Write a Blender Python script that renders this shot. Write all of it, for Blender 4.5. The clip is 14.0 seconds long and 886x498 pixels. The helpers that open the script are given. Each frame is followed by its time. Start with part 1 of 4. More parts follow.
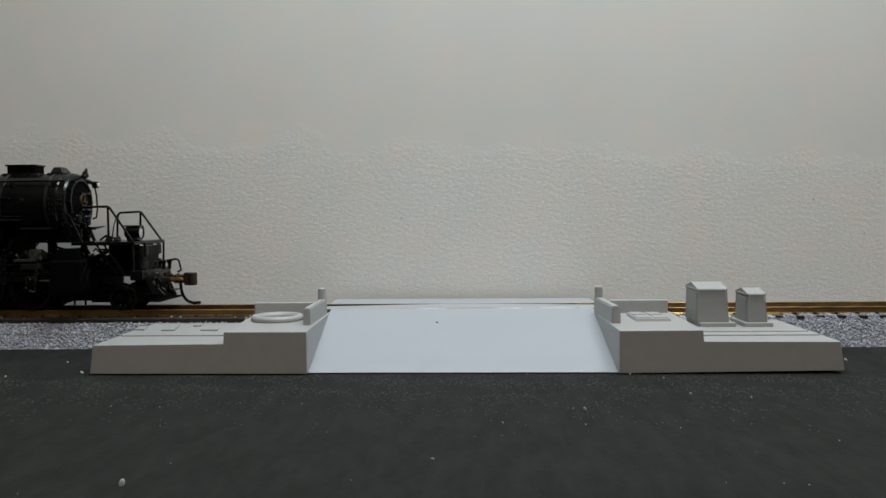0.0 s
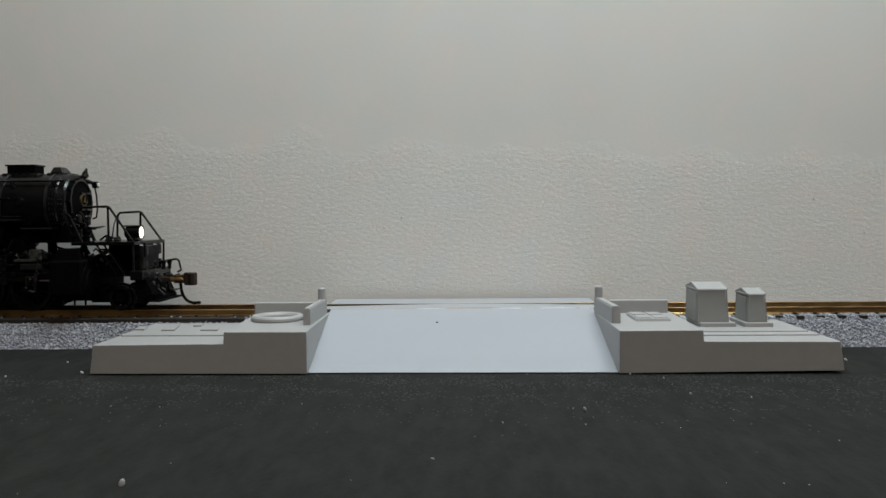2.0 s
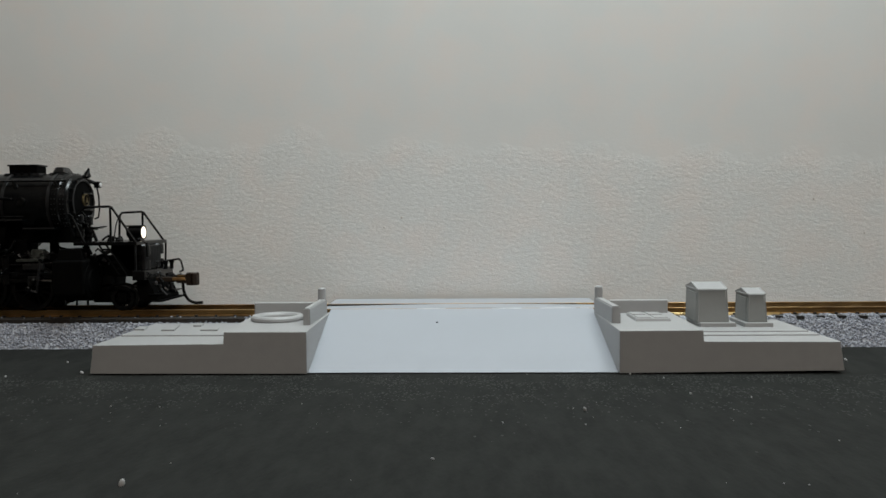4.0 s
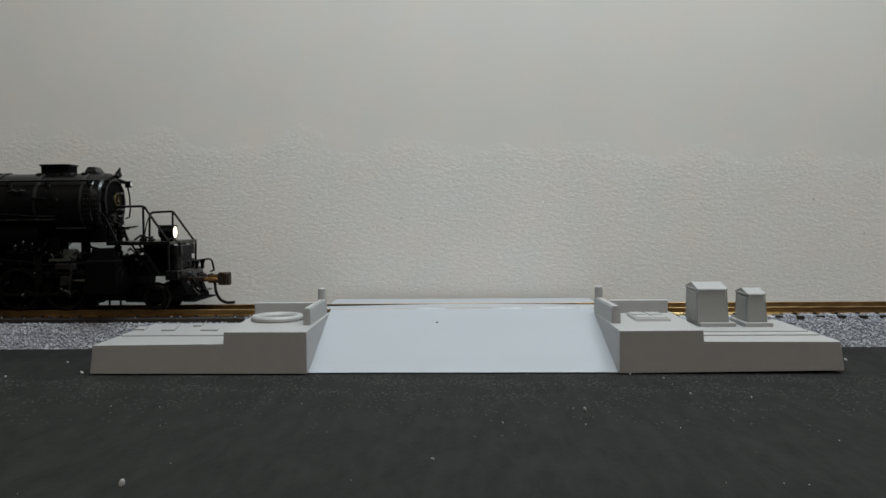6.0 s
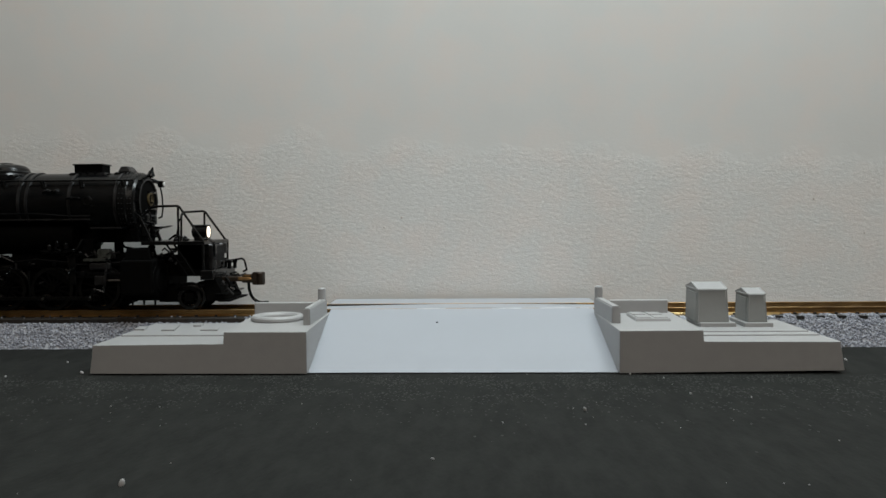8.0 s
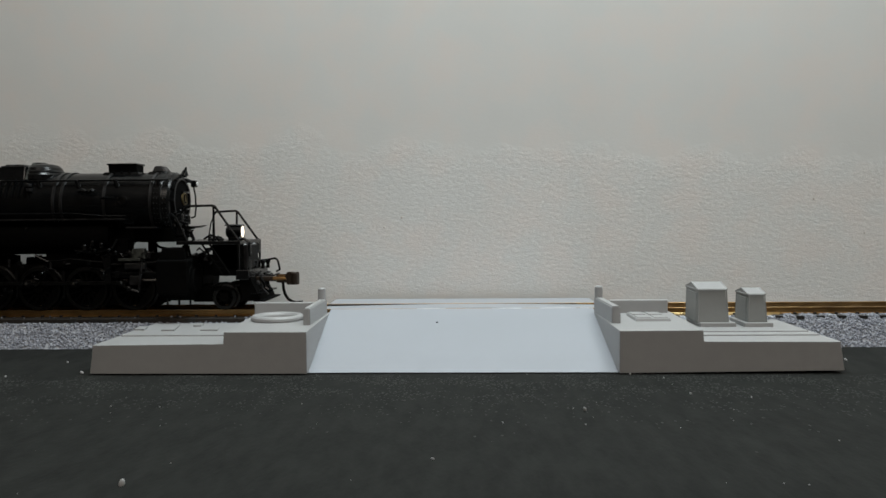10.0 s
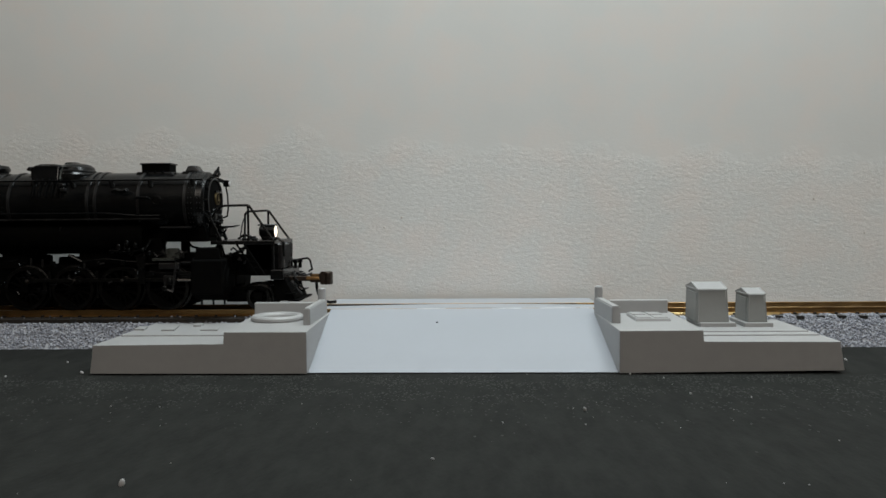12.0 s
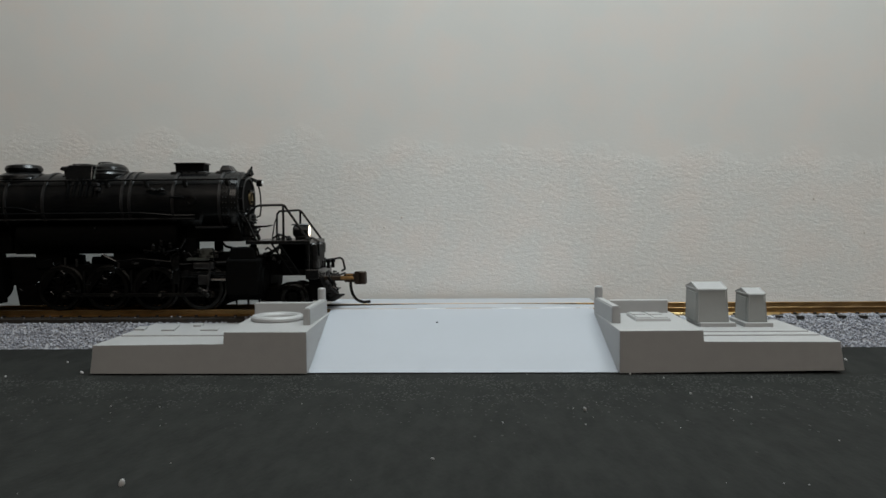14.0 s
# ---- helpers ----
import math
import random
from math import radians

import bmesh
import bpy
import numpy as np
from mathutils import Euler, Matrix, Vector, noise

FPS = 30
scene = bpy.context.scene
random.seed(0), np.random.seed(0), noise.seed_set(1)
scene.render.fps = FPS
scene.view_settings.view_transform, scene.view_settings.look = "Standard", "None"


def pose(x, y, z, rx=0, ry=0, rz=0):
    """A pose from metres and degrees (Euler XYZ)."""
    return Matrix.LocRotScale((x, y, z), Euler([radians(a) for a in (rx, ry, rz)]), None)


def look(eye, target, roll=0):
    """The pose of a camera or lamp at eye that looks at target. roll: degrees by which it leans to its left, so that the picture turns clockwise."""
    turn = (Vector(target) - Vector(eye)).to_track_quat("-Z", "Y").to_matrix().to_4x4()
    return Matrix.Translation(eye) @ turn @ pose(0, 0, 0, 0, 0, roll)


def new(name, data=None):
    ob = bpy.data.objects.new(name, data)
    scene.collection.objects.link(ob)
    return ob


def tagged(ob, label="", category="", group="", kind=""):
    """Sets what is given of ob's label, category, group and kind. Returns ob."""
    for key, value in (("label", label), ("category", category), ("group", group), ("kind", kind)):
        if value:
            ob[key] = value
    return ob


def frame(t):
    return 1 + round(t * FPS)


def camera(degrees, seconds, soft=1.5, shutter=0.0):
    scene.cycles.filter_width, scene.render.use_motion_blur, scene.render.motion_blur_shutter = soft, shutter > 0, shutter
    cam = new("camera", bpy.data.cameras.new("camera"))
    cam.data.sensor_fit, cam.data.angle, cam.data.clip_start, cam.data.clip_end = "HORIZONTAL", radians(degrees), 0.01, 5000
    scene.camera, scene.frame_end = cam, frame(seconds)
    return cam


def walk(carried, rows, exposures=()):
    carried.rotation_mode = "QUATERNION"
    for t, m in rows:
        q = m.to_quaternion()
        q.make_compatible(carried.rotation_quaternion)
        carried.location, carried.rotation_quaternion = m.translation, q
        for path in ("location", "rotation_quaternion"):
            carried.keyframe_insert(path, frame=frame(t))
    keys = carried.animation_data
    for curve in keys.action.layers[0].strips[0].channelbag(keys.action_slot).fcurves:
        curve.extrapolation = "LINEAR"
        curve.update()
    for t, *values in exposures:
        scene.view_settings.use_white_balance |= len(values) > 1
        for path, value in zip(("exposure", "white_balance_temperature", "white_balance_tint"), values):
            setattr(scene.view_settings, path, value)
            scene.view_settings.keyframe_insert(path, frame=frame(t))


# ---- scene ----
MM = 0.001
RAIL_Z = 0.0143          # top of rail above the table sheet
TRACK_Y = 0.003          # centre line of the track
WALL_Y = 0.0365

# ---- camera ----
cam = camera(58.5, 14.0, soft=1.5)
EYE = (0.0, -0.30, 0.0483)
VIEW = look(EYE, (EYE[0] - 0.03574, EYE[1] + 0.99857, EYE[2] - 0.03996), -0.5)
walk(cam, [(0.0, VIEW), (14.0, VIEW)])

# ---- light ----
world = bpy.data.worlds.new("room_air")
scene.world = world
world.use_nodes = True
world.node_tree.nodes["Background"].inputs["Color"].default_value = (1.0, 0.93, 0.86, 1)
world.node_tree.nodes["Background"].inputs["Strength"].default_value = 0.05
scene.view_settings.exposure = 0.0


def area_lamp(name, eye, target, sx, sy, watts, colour):
    lamp = bpy.data.lights.new(name, "AREA")
    lamp.shape, lamp.size, lamp.size_y, lamp.energy, lamp.color = "RECTANGLE", sx, sy, watts, colour
    ob = new(name, lamp)
    ob.matrix_world = look(eye, target)
    return ob


area_lamp("strip_light", (0.055, -0.040, 0.44), (0.055, -0.040, 0.0), 0.38, 0.12, 2.15, (0.86, 0.965, 0.99))
# added warm fill from behind the viewer, standing for the room's stray light
area_lamp("warm_room_fill", (0.2, -1.5, 1.45), (0.0, -0.3, 0.0), 1.6, 1.0, 16.5, (1.0, 0.91, 0.81))


# ---- materials ----
def material(name, colour, rough=0.6, metal=0.0, var=0.12, scale=400.0, bump=0.0, bump_scale=2000.0,
             tint=None, tint_scale=60.0, tint_amount=0.3, spec=0.5, by_piece=0.0, stretch=None):
    m = bpy.data.materials.new(name)
    m.use_nodes = True
    nt = m.node_tree
    n, l = nt.nodes, nt.links
    b = n["Principled BSDF"]
    tc = n.new("ShaderNodeTexCoord")
    place = tc.outputs["Object"]
    if stretch:
        mp = n.new("ShaderNodeMapping")
        mp.inputs["Scale"].default_value = stretch
        l.new(place, mp.inputs["Vector"])
        place = mp.outputs["Vector"]
    fine = n.new("ShaderNodeTexNoise")
    fine.inputs["Scale"].default_value, fine.inputs["Detail"].default_value = scale, 6
    l.new(place, fine.inputs["Vector"])
    ramp = n.new("ShaderNodeValToRGB")
    ramp.color_ramp.elements[0].position, ramp.color_ramp.elements[1].position = 0.3, 0.7
    ramp.color_ramp.elements[0].color = (*[c * (1 - var) for c in colour], 1)
    ramp.color_ramp.elements[1].color = (*[min(1, c * (1 + var)) for c in colour], 1)
    l.new(fine.outputs["Fac"], ramp.inputs["Fac"])
    out = ramp.outputs["Color"]
    if tint:
        big = n.new("ShaderNodeTexNoise")
        big.inputs["Scale"].default_value, big.inputs["Detail"].default_value = tint_scale, 4
        l.new(place, big.inputs["Vector"])
        r2 = n.new("ShaderNodeValToRGB")
        r2.color_ramp.elements[0].position, r2.color_ramp.elements[1].position = 0.42, 0.68
        r2.color_ramp.elements[0].color = (0, 0, 0, 1)
        r2.color_ramp.elements[1].color = (tint_amount,) * 3 + (1,)
        l.new(big.outputs["Fac"], r2.inputs["Fac"])
        mix = n.new("ShaderNodeMixRGB")
        mix.inputs["Color2"].default_value = (*tint, 1)
        l.new(r2.outputs["Color"], mix.inputs["Fac"])
        l.new(out, mix.inputs["Color1"])
        out = mix.outputs["Color"]
    if by_piece:
        info = n.new("ShaderNodeObjectInfo")
        rng = n.new("ShaderNodeMapRange")
        rng.inputs["To Min"].default_value, rng.inputs["To Max"].default_value = 1 - by_piece, 1 + by_piece
        l.new(info.outputs["Random"], rng.inputs["Value"])
        mul = n.new("ShaderNodeVectorMath")
        mul.operation = "SCALE"
        l.new(out, mul.inputs[0])
        l.new(rng.outputs["Result"], mul.inputs["Scale"])
        out = mul.outputs["Vector"]
    l.new(out, b.inputs["Base Color"])
    rr = n.new("ShaderNodeMapRange")
    rr.inputs["To Min"].default_value, rr.inputs["To Max"].default_value = max(0.05, rough - 0.1), min(1, rough + 0.1)
    l.new(fine.outputs["Fac"], rr.inputs["Value"])
    l.new(rr.outputs["Result"], b.inputs["Roughness"])
    b.inputs["Metallic"].default_value = metal
    b.inputs["Specular IOR Level"].default_value = spec
    if bump:
        bn = n.new("ShaderNodeTexNoise")
        bn.inputs["Scale"].default_value, bn.inputs["Detail"].default_value = bump_scale, 4
        l.new(place, bn.inputs["Vector"])
        bp = n.new("ShaderNodeBump")
        bp.inputs["Strength"].default_value, bp.inputs["Distance"].default_value = bump, 0.0005
        l.new(bn.outputs["Fac"], bp.inputs["Height"])
        l.new(bp.outputs["Normal"], b.inputs["Normal"])
    return m


def wall_material():
    """Painted plaster: roller stipple on the lower part, smoother towards the top."""
    m = material("painted_plaster", (0.735, 0.737, 0.718), 0.75, var=0.025, scale=30, tint=(0.80, 0.71, 0.66),
                 tint_scale=60, tint_amount=0.45)
    n, l = m.node_tree.nodes, m.node_tree.links
    b = n["Principled BSDF"]
    tc = n.new("ShaderNodeTexCoord")
    mp = n.new("ShaderNodeMapping")
    mp.inputs["Scale"].default_value = (0.8, 1.0, 1.55)
    l.new(tc.outputs["Object"], mp.inputs["Vector"])
    a = n.new("ShaderNodeTexNoise")
    a.inputs["Scale"].default_value, a.inputs["Detail"].default_value, a.inputs["Roughness"].default_value = 700, 4, 0.68
    l.new(mp.outputs["Vector"], a.inputs["Vector"])
    sep = n.new("ShaderNodeSeparateXYZ")
    l.new(tc.outputs["Object"], sep.inputs["Vector"])
    edge = n.new("ShaderNodeTexNoise")
    edge.inputs["Scale"].default_value, edge.inputs["Detail"].default_value = 45, 5
    l.new(tc.outputs["Object"], edge.inputs["Vector"])
    em = n.new("ShaderNodeMath")
    em.operation = "MULTIPLY_ADD"
    em.inputs[1].default_value = 0.03
    l.new(edge.outputs["Fac"], em.inputs[0])
    slope = n.new("ShaderNodeMath")
    slope.operation = "MULTIPLY_ADD"
    slope.inputs[1].default_value = 0.045
    l.new(sep.outputs["X"], slope.inputs[0])
    l.new(sep.outputs["Z"], slope.inputs[2])
    l.new(slope.outputs["Value"], em.inputs[2])
    fade = n.new("ShaderNodeMapRange")
    fade.inputs["From Min"].default_value, fade.inputs["From Max"].default_value = 0.0885, 0.0945
    fade.inputs["To Min"].default_value, fade.inputs["To Max"].default_value = 1.0, 0.12
    l.new(em.outputs["Value"], fade.inputs["Value"])
    mul = n.new("ShaderNodeMath")
    mul.operation = "MULTIPLY"
    l.new(a.outputs["Fac"], mul.inputs[0])
    l.new(fade.outputs["Result"], mul.inputs[1])
    bp = n.new("ShaderNodeBump")
    bp.inputs["Strength"].default_value, bp.inputs["Distance"].default_value = 0.25, 0.0010
    l.new(mul.outputs["Value"], bp.inputs["Height"])
    l.new(bp.outputs["Normal"], b.inputs["Normal"])
    return m


PLASTER = wall_material()
ROOM = material("room_paint", (0.26, 0.25, 0.235), 0.8, var=0.04, scale=8, tint=(0.22, 0.20, 0.18), tint_scale=2)
CEILING = material("ceiling_paint", (0.75, 0.73, 0.70), 0.8, var=0.03, scale=10)
FOAM = material("black_foam_sheet", (0.0146, 0.0153, 0.0142), 0.9, var=0.3, scale=420, bump=0.25, bump_scale=1100,
                tint=(0.030, 0.032, 0.029), tint_scale=190, tint_amount=0.3, spec=0.12, stretch=(1.0, 0.3, 1.0))
PLASTIC = material("grey_styrene", (0.33, 0.33, 0.33), 0.45, var=0.035, scale=300, bump=0.06, bump_scale=1500,
                   tint=(0.35, 0.35, 0.352), tint_scale=40, tint_amount=0.5)
# kiosk walls: weaker light on upright faces put into a darker grey
KIOSK = material("shaded_grey_styrene", (0.255, 0.261, 0.255), 0.5, var=0.05, scale=300, bump=0.08, bump_scale=1500,
                 tint=(0.285, 0.29, 0.284), tint_scale=60, tint_amount=0.5)
DECK = material("pale_styrene_sheet", (0.335, 0.355, 0.39), 0.42, var=0.02, scale=150, bump=0.03, bump_scale=900,
                tint=(0.315, 0.335, 0.365), tint_scale=25, tint_amount=0.3)
BRASS = material("brass_rail", (0.34, 0.215, 0.09), 0.4, metal=1.0, var=0.3, scale=110, tint=(0.22, 0.12, 0.05),
                 tint_scale=22, tint_amount=0.6)
# paler brass that carries the rail foot's reflection in its colour
FOOT_GLINT = material("bright_foot_brass", (0.78, 0.58, 0.28), 0.3, metal=1.0, var=0.1, scale=300)
# near-black brown for the shade the engine throws on the track bed
BED_SHADE = material("dark_bed_shade", (0.014, 0.010, 0.007), 0.9, var=0.6, scale=300, bump=0.6, bump_scale=700)
TIE = material("black_tie_plastic", (0.012, 0.011, 0.010), 0.6, var=0.3, scale=500, bump=0.2, by_piece=0.3)
BALLAST_BED = material("ballast_bed", (0.34, 0.35, 0.38), 0.9, var=0.4, scale=900, bump=1.0, bump_scale=900)
BLACK = material("black_engine_paint", (0.0020, 0.0024, 0.0028), 0.23, spec=0.34, var=0.3, scale=300, bump=0.05, bump_scale=1500,
                 tint=(0.006, 0.0058, 0.0055), tint_scale=150, tint_amount=0.6)
# black lightened so bands and fittings carry their highlights in the colour
BAND = material("lightened_black_paint", (0.011, 0.011, 0.0115), 0.32, var=0.7, scale=250, spec=0.5)
# grey of worn plates, also used for glints put into the colour
WORN = material("worn_and_glint_grey", (0.058, 0.064, 0.058), 0.5, var=0.6, scale=500, spec=0.3)
# rough black with almost no gloss
MATT = material("dull_black_paint", (0.002, 0.002, 0.002), 0.7, var=0.4, scale=500, spec=0.04)
STEEL = material("dark_wheel_steel", (0.028, 0.028, 0.027), 0.4, metal=1.0, var=0.25, scale=500)
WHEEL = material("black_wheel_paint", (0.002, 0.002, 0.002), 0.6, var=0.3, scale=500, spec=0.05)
BRONZE = material("bronze_coupler", (0.030, 0.019, 0.012), 0.45, metal=0.5, var=0.2, scale=700)
# bright steel, paler so the crank pins hold their glints in the colour
POLISHED = material("glint_bright_steel", (0.16, 0.15, 0.14), 0.4, metal=1.0, var=0.4, scale=900)
SHANK = material("polished_bronze", (0.25, 0.145, 0.06), 0.4, metal=0.9, var=0.2, scale=700)
# near-white colour for the reflection on the deck's upper edge
EDGE_GLINT = material("pale_edge_glint", (0.62, 0.63, 0.64), 0.15, var=0.1, scale=300)
PLATE = material("aged_brass_plate", (0.10, 0.072, 0.03), 0.5, metal=0.5, var=0.3, scale=900)
LENS = material("frosted_lens", (0.62, 0.62, 0.61), 0.4, var=0.05, scale=600)
LINT = material("white_lint", (0.34, 0.34, 0.34), 0.9, var=0.1, scale=900)
NICK = material("brown_nick", (0.58, 0.54, 0.50), 0.8)
DUST = material("grey_dust", (0.033, 0.035, 0.032), 0.95, var=0.3, scale=900)
SPECK = material("dark_speck", (0.03, 0.028, 0.025), 0.8)


def grain_material():
    """Ballast grains, each its own grey."""
    m = material("ballast_grains", (0.4, 0.4, 0.4), 0.85, var=0.1, scale=1500)
    n, l = m.node_tree.nodes, m.node_tree.links
    geo = n.new("ShaderNodeNewGeometry")
    ramp = n.new("ShaderNodeValToRGB")
    e = ramp.color_ramp.elements
    e[0].position, e[0].color = 0.0, (0.10, 0.107, 0.125, 1)
    e[1].position, e[1].color = 1.0, (0.40, 0.41, 0.445, 1)
    for p, c in ((0.10, (0.15, 0.16, 0.19, 1)), (0.25, (0.235, 0.245, 0.28, 1)), (0.8, (0.31, 0.32, 0.36, 1))):
        x = e.new(p)
        x.color = c
    l.new(geo.outputs["Random Per Island"], ramp.inputs["Fac"])
    l.new(ramp.outputs["Color"], n["Principled BSDF"].inputs["Base Color"])
    return m


GRAINS = grain_material()


def glow_material(name, colour, strength):
    m = bpy.data.materials.new(name)
    m.use_nodes = True
    b = m.node_tree.nodes["Principled BSDF"]
    b.inputs["Base Color"].default_value = (*colour, 1)
    b.inputs["Emission Color"].default_value = (*colour, 1)
    b.inputs["Emission Strength"].default_value = strength
    return m


GLOW = glow_material("warm_headlight_glow", (1.0, 0.86, 0.68), 2.2)


# ---- mesh helpers, in millimetres ----
def mesh_of(name, bm, mat, smooth=True, angle=19):
    bmesh.ops.transform(bm, matrix=Matrix.Scale(MM, 4), verts=bm.verts)
    bmesh.ops.recalc_face_normals(bm, faces=bm.faces)
    me = bpy.data.meshes.new(name)
    bm.to_mesh(me)
    bm.free()
    me.materials.append(mat)
    if smooth:
        me.polygons.foreach_set("use_smooth", [True] * len(me.polygons))
        me.set_sharp_from_angle(angle=radians(angle))
    return me


def part(name, bm, mat, parent=None, label="", at=None):
    ob = new(name, mesh_of(name, bm, mat))
    if parent:
        ob.parent = parent
    if at:
        ob.location = [c * MM for c in at]
    if label:
        ob["label"] = label
    return ob


def box(bm, x0, x1, y0, y1, z0, z1, bevel=0.0, top=None):
    """A box; top: (dx0, dx1, dy0, dy1) moves the upper edges inwards."""
    a, b, c, d = top or (0, 0, 0, 0)
    v = [bm.verts.new(p) for p in ((x0, y0, z0), (x1, y0, z0), (x1, y1, z0), (x0, y1, z0),
                                   (x0 + a, y0 + c, z1), (x1 - b, y0 + c, z1), (x1 - b, y1 - d, z1), (x0 + a, y1 - d, z1))]
    faces = [bm.faces.new([v[i] for i in f]) for f in ((3, 2, 1, 0), (4, 5, 6, 7), (0, 1, 5, 4), (1, 2, 6, 5), (2, 3, 7, 6), (3, 0, 4, 7))]
    if bevel:
        edges = {e for f in faces for e in f.edges}
        bmesh.ops.bevel(bm, geom=list(edges), offset=bevel, segments=2, affect="EDGES", profile=0.5)
    return bm


def rod(bm, p, q, r, r2=None, seg=12):
    p, q = Vector(p), Vector(q)
    d = q - p
    m = Matrix.Translation((p + q) / 2) @ d.to_track_quat("Z", "Y").to_matrix().to_4x4()
    bmesh.ops.create_cone(bm, cap_ends=True, segments=seg, radius1=r, radius2=r if r2 is None else r2, depth=d.length, matrix=m)
    return bm


def wire(bm, pts, r, seg=8):
    for p, q in zip(pts, pts[1:]):
        rod(bm, p, q, r, seg=seg)
    for p in pts[1:-1]:
        bmesh.ops.create_icosphere(bm, subdivisions=1, radius=r * 1.02, matrix=Matrix.Translation(p))
    return bm


def lathe(bm, profile, m=Matrix(), seg=32):
    """profile: (radius, height) pairs, turned about the z axis of m."""
    rings = []
    for r, h in profile:
        rings.append([bm.verts.new(m @ Vector((r * math.cos(2 * math.pi * i / seg), r * math.sin(2 * math.pi * i / seg), h))) for i in range(seg)])
    for a, b in zip(rings, rings[1:]):
        for i in range(seg):
            bm.faces.new((a[i], a[(i + 1) % seg], b[(i + 1) % seg], b[i]))
    for ring in (rings[0], rings[-1]) if profile[0] != profile[-1] else ():
        if profile[0 if ring is rings[0] else -1][0] > 1e-6:
            bm.faces.new(ring)
    bmesh.ops.remove_doubles(bm, verts=[v for r in rings for v in r], dist=1e-5)
    return bm


def along_x(x=0, y=0, z=0):
    return Matrix.Translation((x, y, z)) @ Matrix.Rotation(radians(90), 4, "Y")


def along_y(x=0, y=0, z=0):
    return Matrix.Translation((x, y, z)) @ Matrix.Rotation(radians(-90), 4, "X")


def prism(bm, outline, lo, hi, axis):
    """An outline of 2D points pushed from lo to hi along an axis ('x', 'y' or 'z')."""
    put = {"x": lambda a, b, c: (c, a, b), "y": lambda a, b, c: (a, c, b), "z": lambda a, b, c: (a, b, c)}[axis]
    s = [bm.verts.new(put(a, b, lo)) for a, b in outline]
    t = [bm.verts.new(put(a, b, hi)) for a, b in outline]
    bm.faces.new(s)
    bm.faces.new(t)
    for i in range(len(s)):
        j = (i + 1) % len(s)
        bm.faces.new((s[i], s[j], t[j], t[i]))
    return bm


def B():
    return bmesh.new()


def empty(name):
    ob = new(name)
    ob.empty_display_size = 0.01
    return ob


# ---- room ----
def structure(name, bm, mat, label, category):
    return tagged(part(name, bm, mat), label, category, kind="structure")


def build_room():
    structure("wall_back", box(B(), -1600, 1600, WALL_Y / MM, WALL_Y / MM + 120, -800, 1600), PLASTER,
              "off-white painted plaster wall with roller stipple", "wall")
    structure("wall_left", box(B(), -1720, -1600, -2400, 36, -800, 1600), ROOM, "plain painted side wall of the room", "wall")
    structure("wall_right", box(B(), 1600, 1720, -2400, 36, -800, 1600), ROOM, "plain painted side wall of the room", "wall")
    structure("wall_front", box(B(), -1600, 1600, -2520, -2400, -800, 1600), ROOM, "plain painted wall behind the viewer", "wall")
    structure("floor", box(B(), -1600, 1600, -2400, 36, -900, -800), ROOM, "plain brown room floor", "floor")
    structure("ceiling", box(B(), -1600, 1600, -2400, 36, 1600, 1700), CEILING, "plain white ceiling", "ceiling")


def build_ground():
    """Black foam sheet on the table; it rises a little towards the ballast."""
    bm = B()
    ys = [-520, -300, -220, -160, -120, -90, -70, -50, -35, -25, -17, 0, 36]
    xs = list(range(-700, 701, 20))

    def height(x, y):
        z = 0.0 if y < -50 else 1.5 * min(1.0, (y + 50) / 32)
        return z + (0.12 * noise.noise(Vector((x * 0.03, y * 0.03, 0))) if y < -60 else 0)
    grid = [[bm.verts.new((x, y, height(x, y))) for x in xs] for y in ys]
    for r, s in zip(grid, grid[1:]):
        for i in range(len(xs) - 1):
            bm.faces.new((r[i], r[i + 1], s[i + 1], s[i]))
    low = [bm.verts.new((x, -520, -18)) for x in xs]
    for i in range(len(xs) - 1):
        bm.faces.new((low[i], low[i + 1], grid[0][i + 1], grid[0][i]))
    structure("ground", bm, FOAM, "matt black foam sheet covering the table", "ground")


build_room()
build_ground()


# ---- track ----
def rail_outline():
    return [(-0.95, 0), (0.95, 0), (0.95, 0.3), (0.25, 0.6), (0.25, 1.75), (0.5, 1.95), (0.5, 2.4), (0.4, 2.5),
            (-0.4, 2.5), (-0.5, 2.4), (-0.5, 1.95), (-0.25, 1.75), (-0.25, 0.6), (-0.95, 0.3)]


def build_track():
    track = empty("model_track")
    track.location = (0, TRACK_Y, RAIL_Z)
    tagged(track, "brass model railway track on black plastic ties", "track")
    for y in (-8.6, 8.6):
        part("rail", prism(B(), [(y + a, b - 2.5) for a, b in rail_outline()], -560, 560, "x"), BRASS, track, "brown tarnished brass rail")
        part("tie_web", box(B(), -560, 560, y - 1.9, y + 1.9, -4.3, -2.55, 0.1), TIE, track)
    # added bright strip in place of the reflection on the rail foot
    part("rail_foot_glint", box(B(), 69, 112.8, -10.6, -9.4, -2.9, -1.75, 0.15, (0, 0, 0.6, 0)), FOOT_GLINT, track, "bright brass strip standing for the reflection along the rail foot")
    me = mesh_of("tie", box(B(), -1.35, 1.35, -15.2, 15.2, -4.4, -2.5, 0.12), TIE)
    spike = mesh_of("rail_clip", box(box(B(), -0.5, 0.5, -10.4, -9.5, -2.5, -1.9, 0.1), -0.5, 0.5, 9.5, 10.4, -2.5, -1.9, 0.1), TIE)
    for i in range(-72, 73):
        t = new("tie", me)
        t.parent = track
        t.location = (i * 7.4 * MM + random.uniform(-3e-4, 3e-4), random.uniform(-4e-4, 4e-4), 0)
        c = new("rail_clip", spike)
        c.parent = t


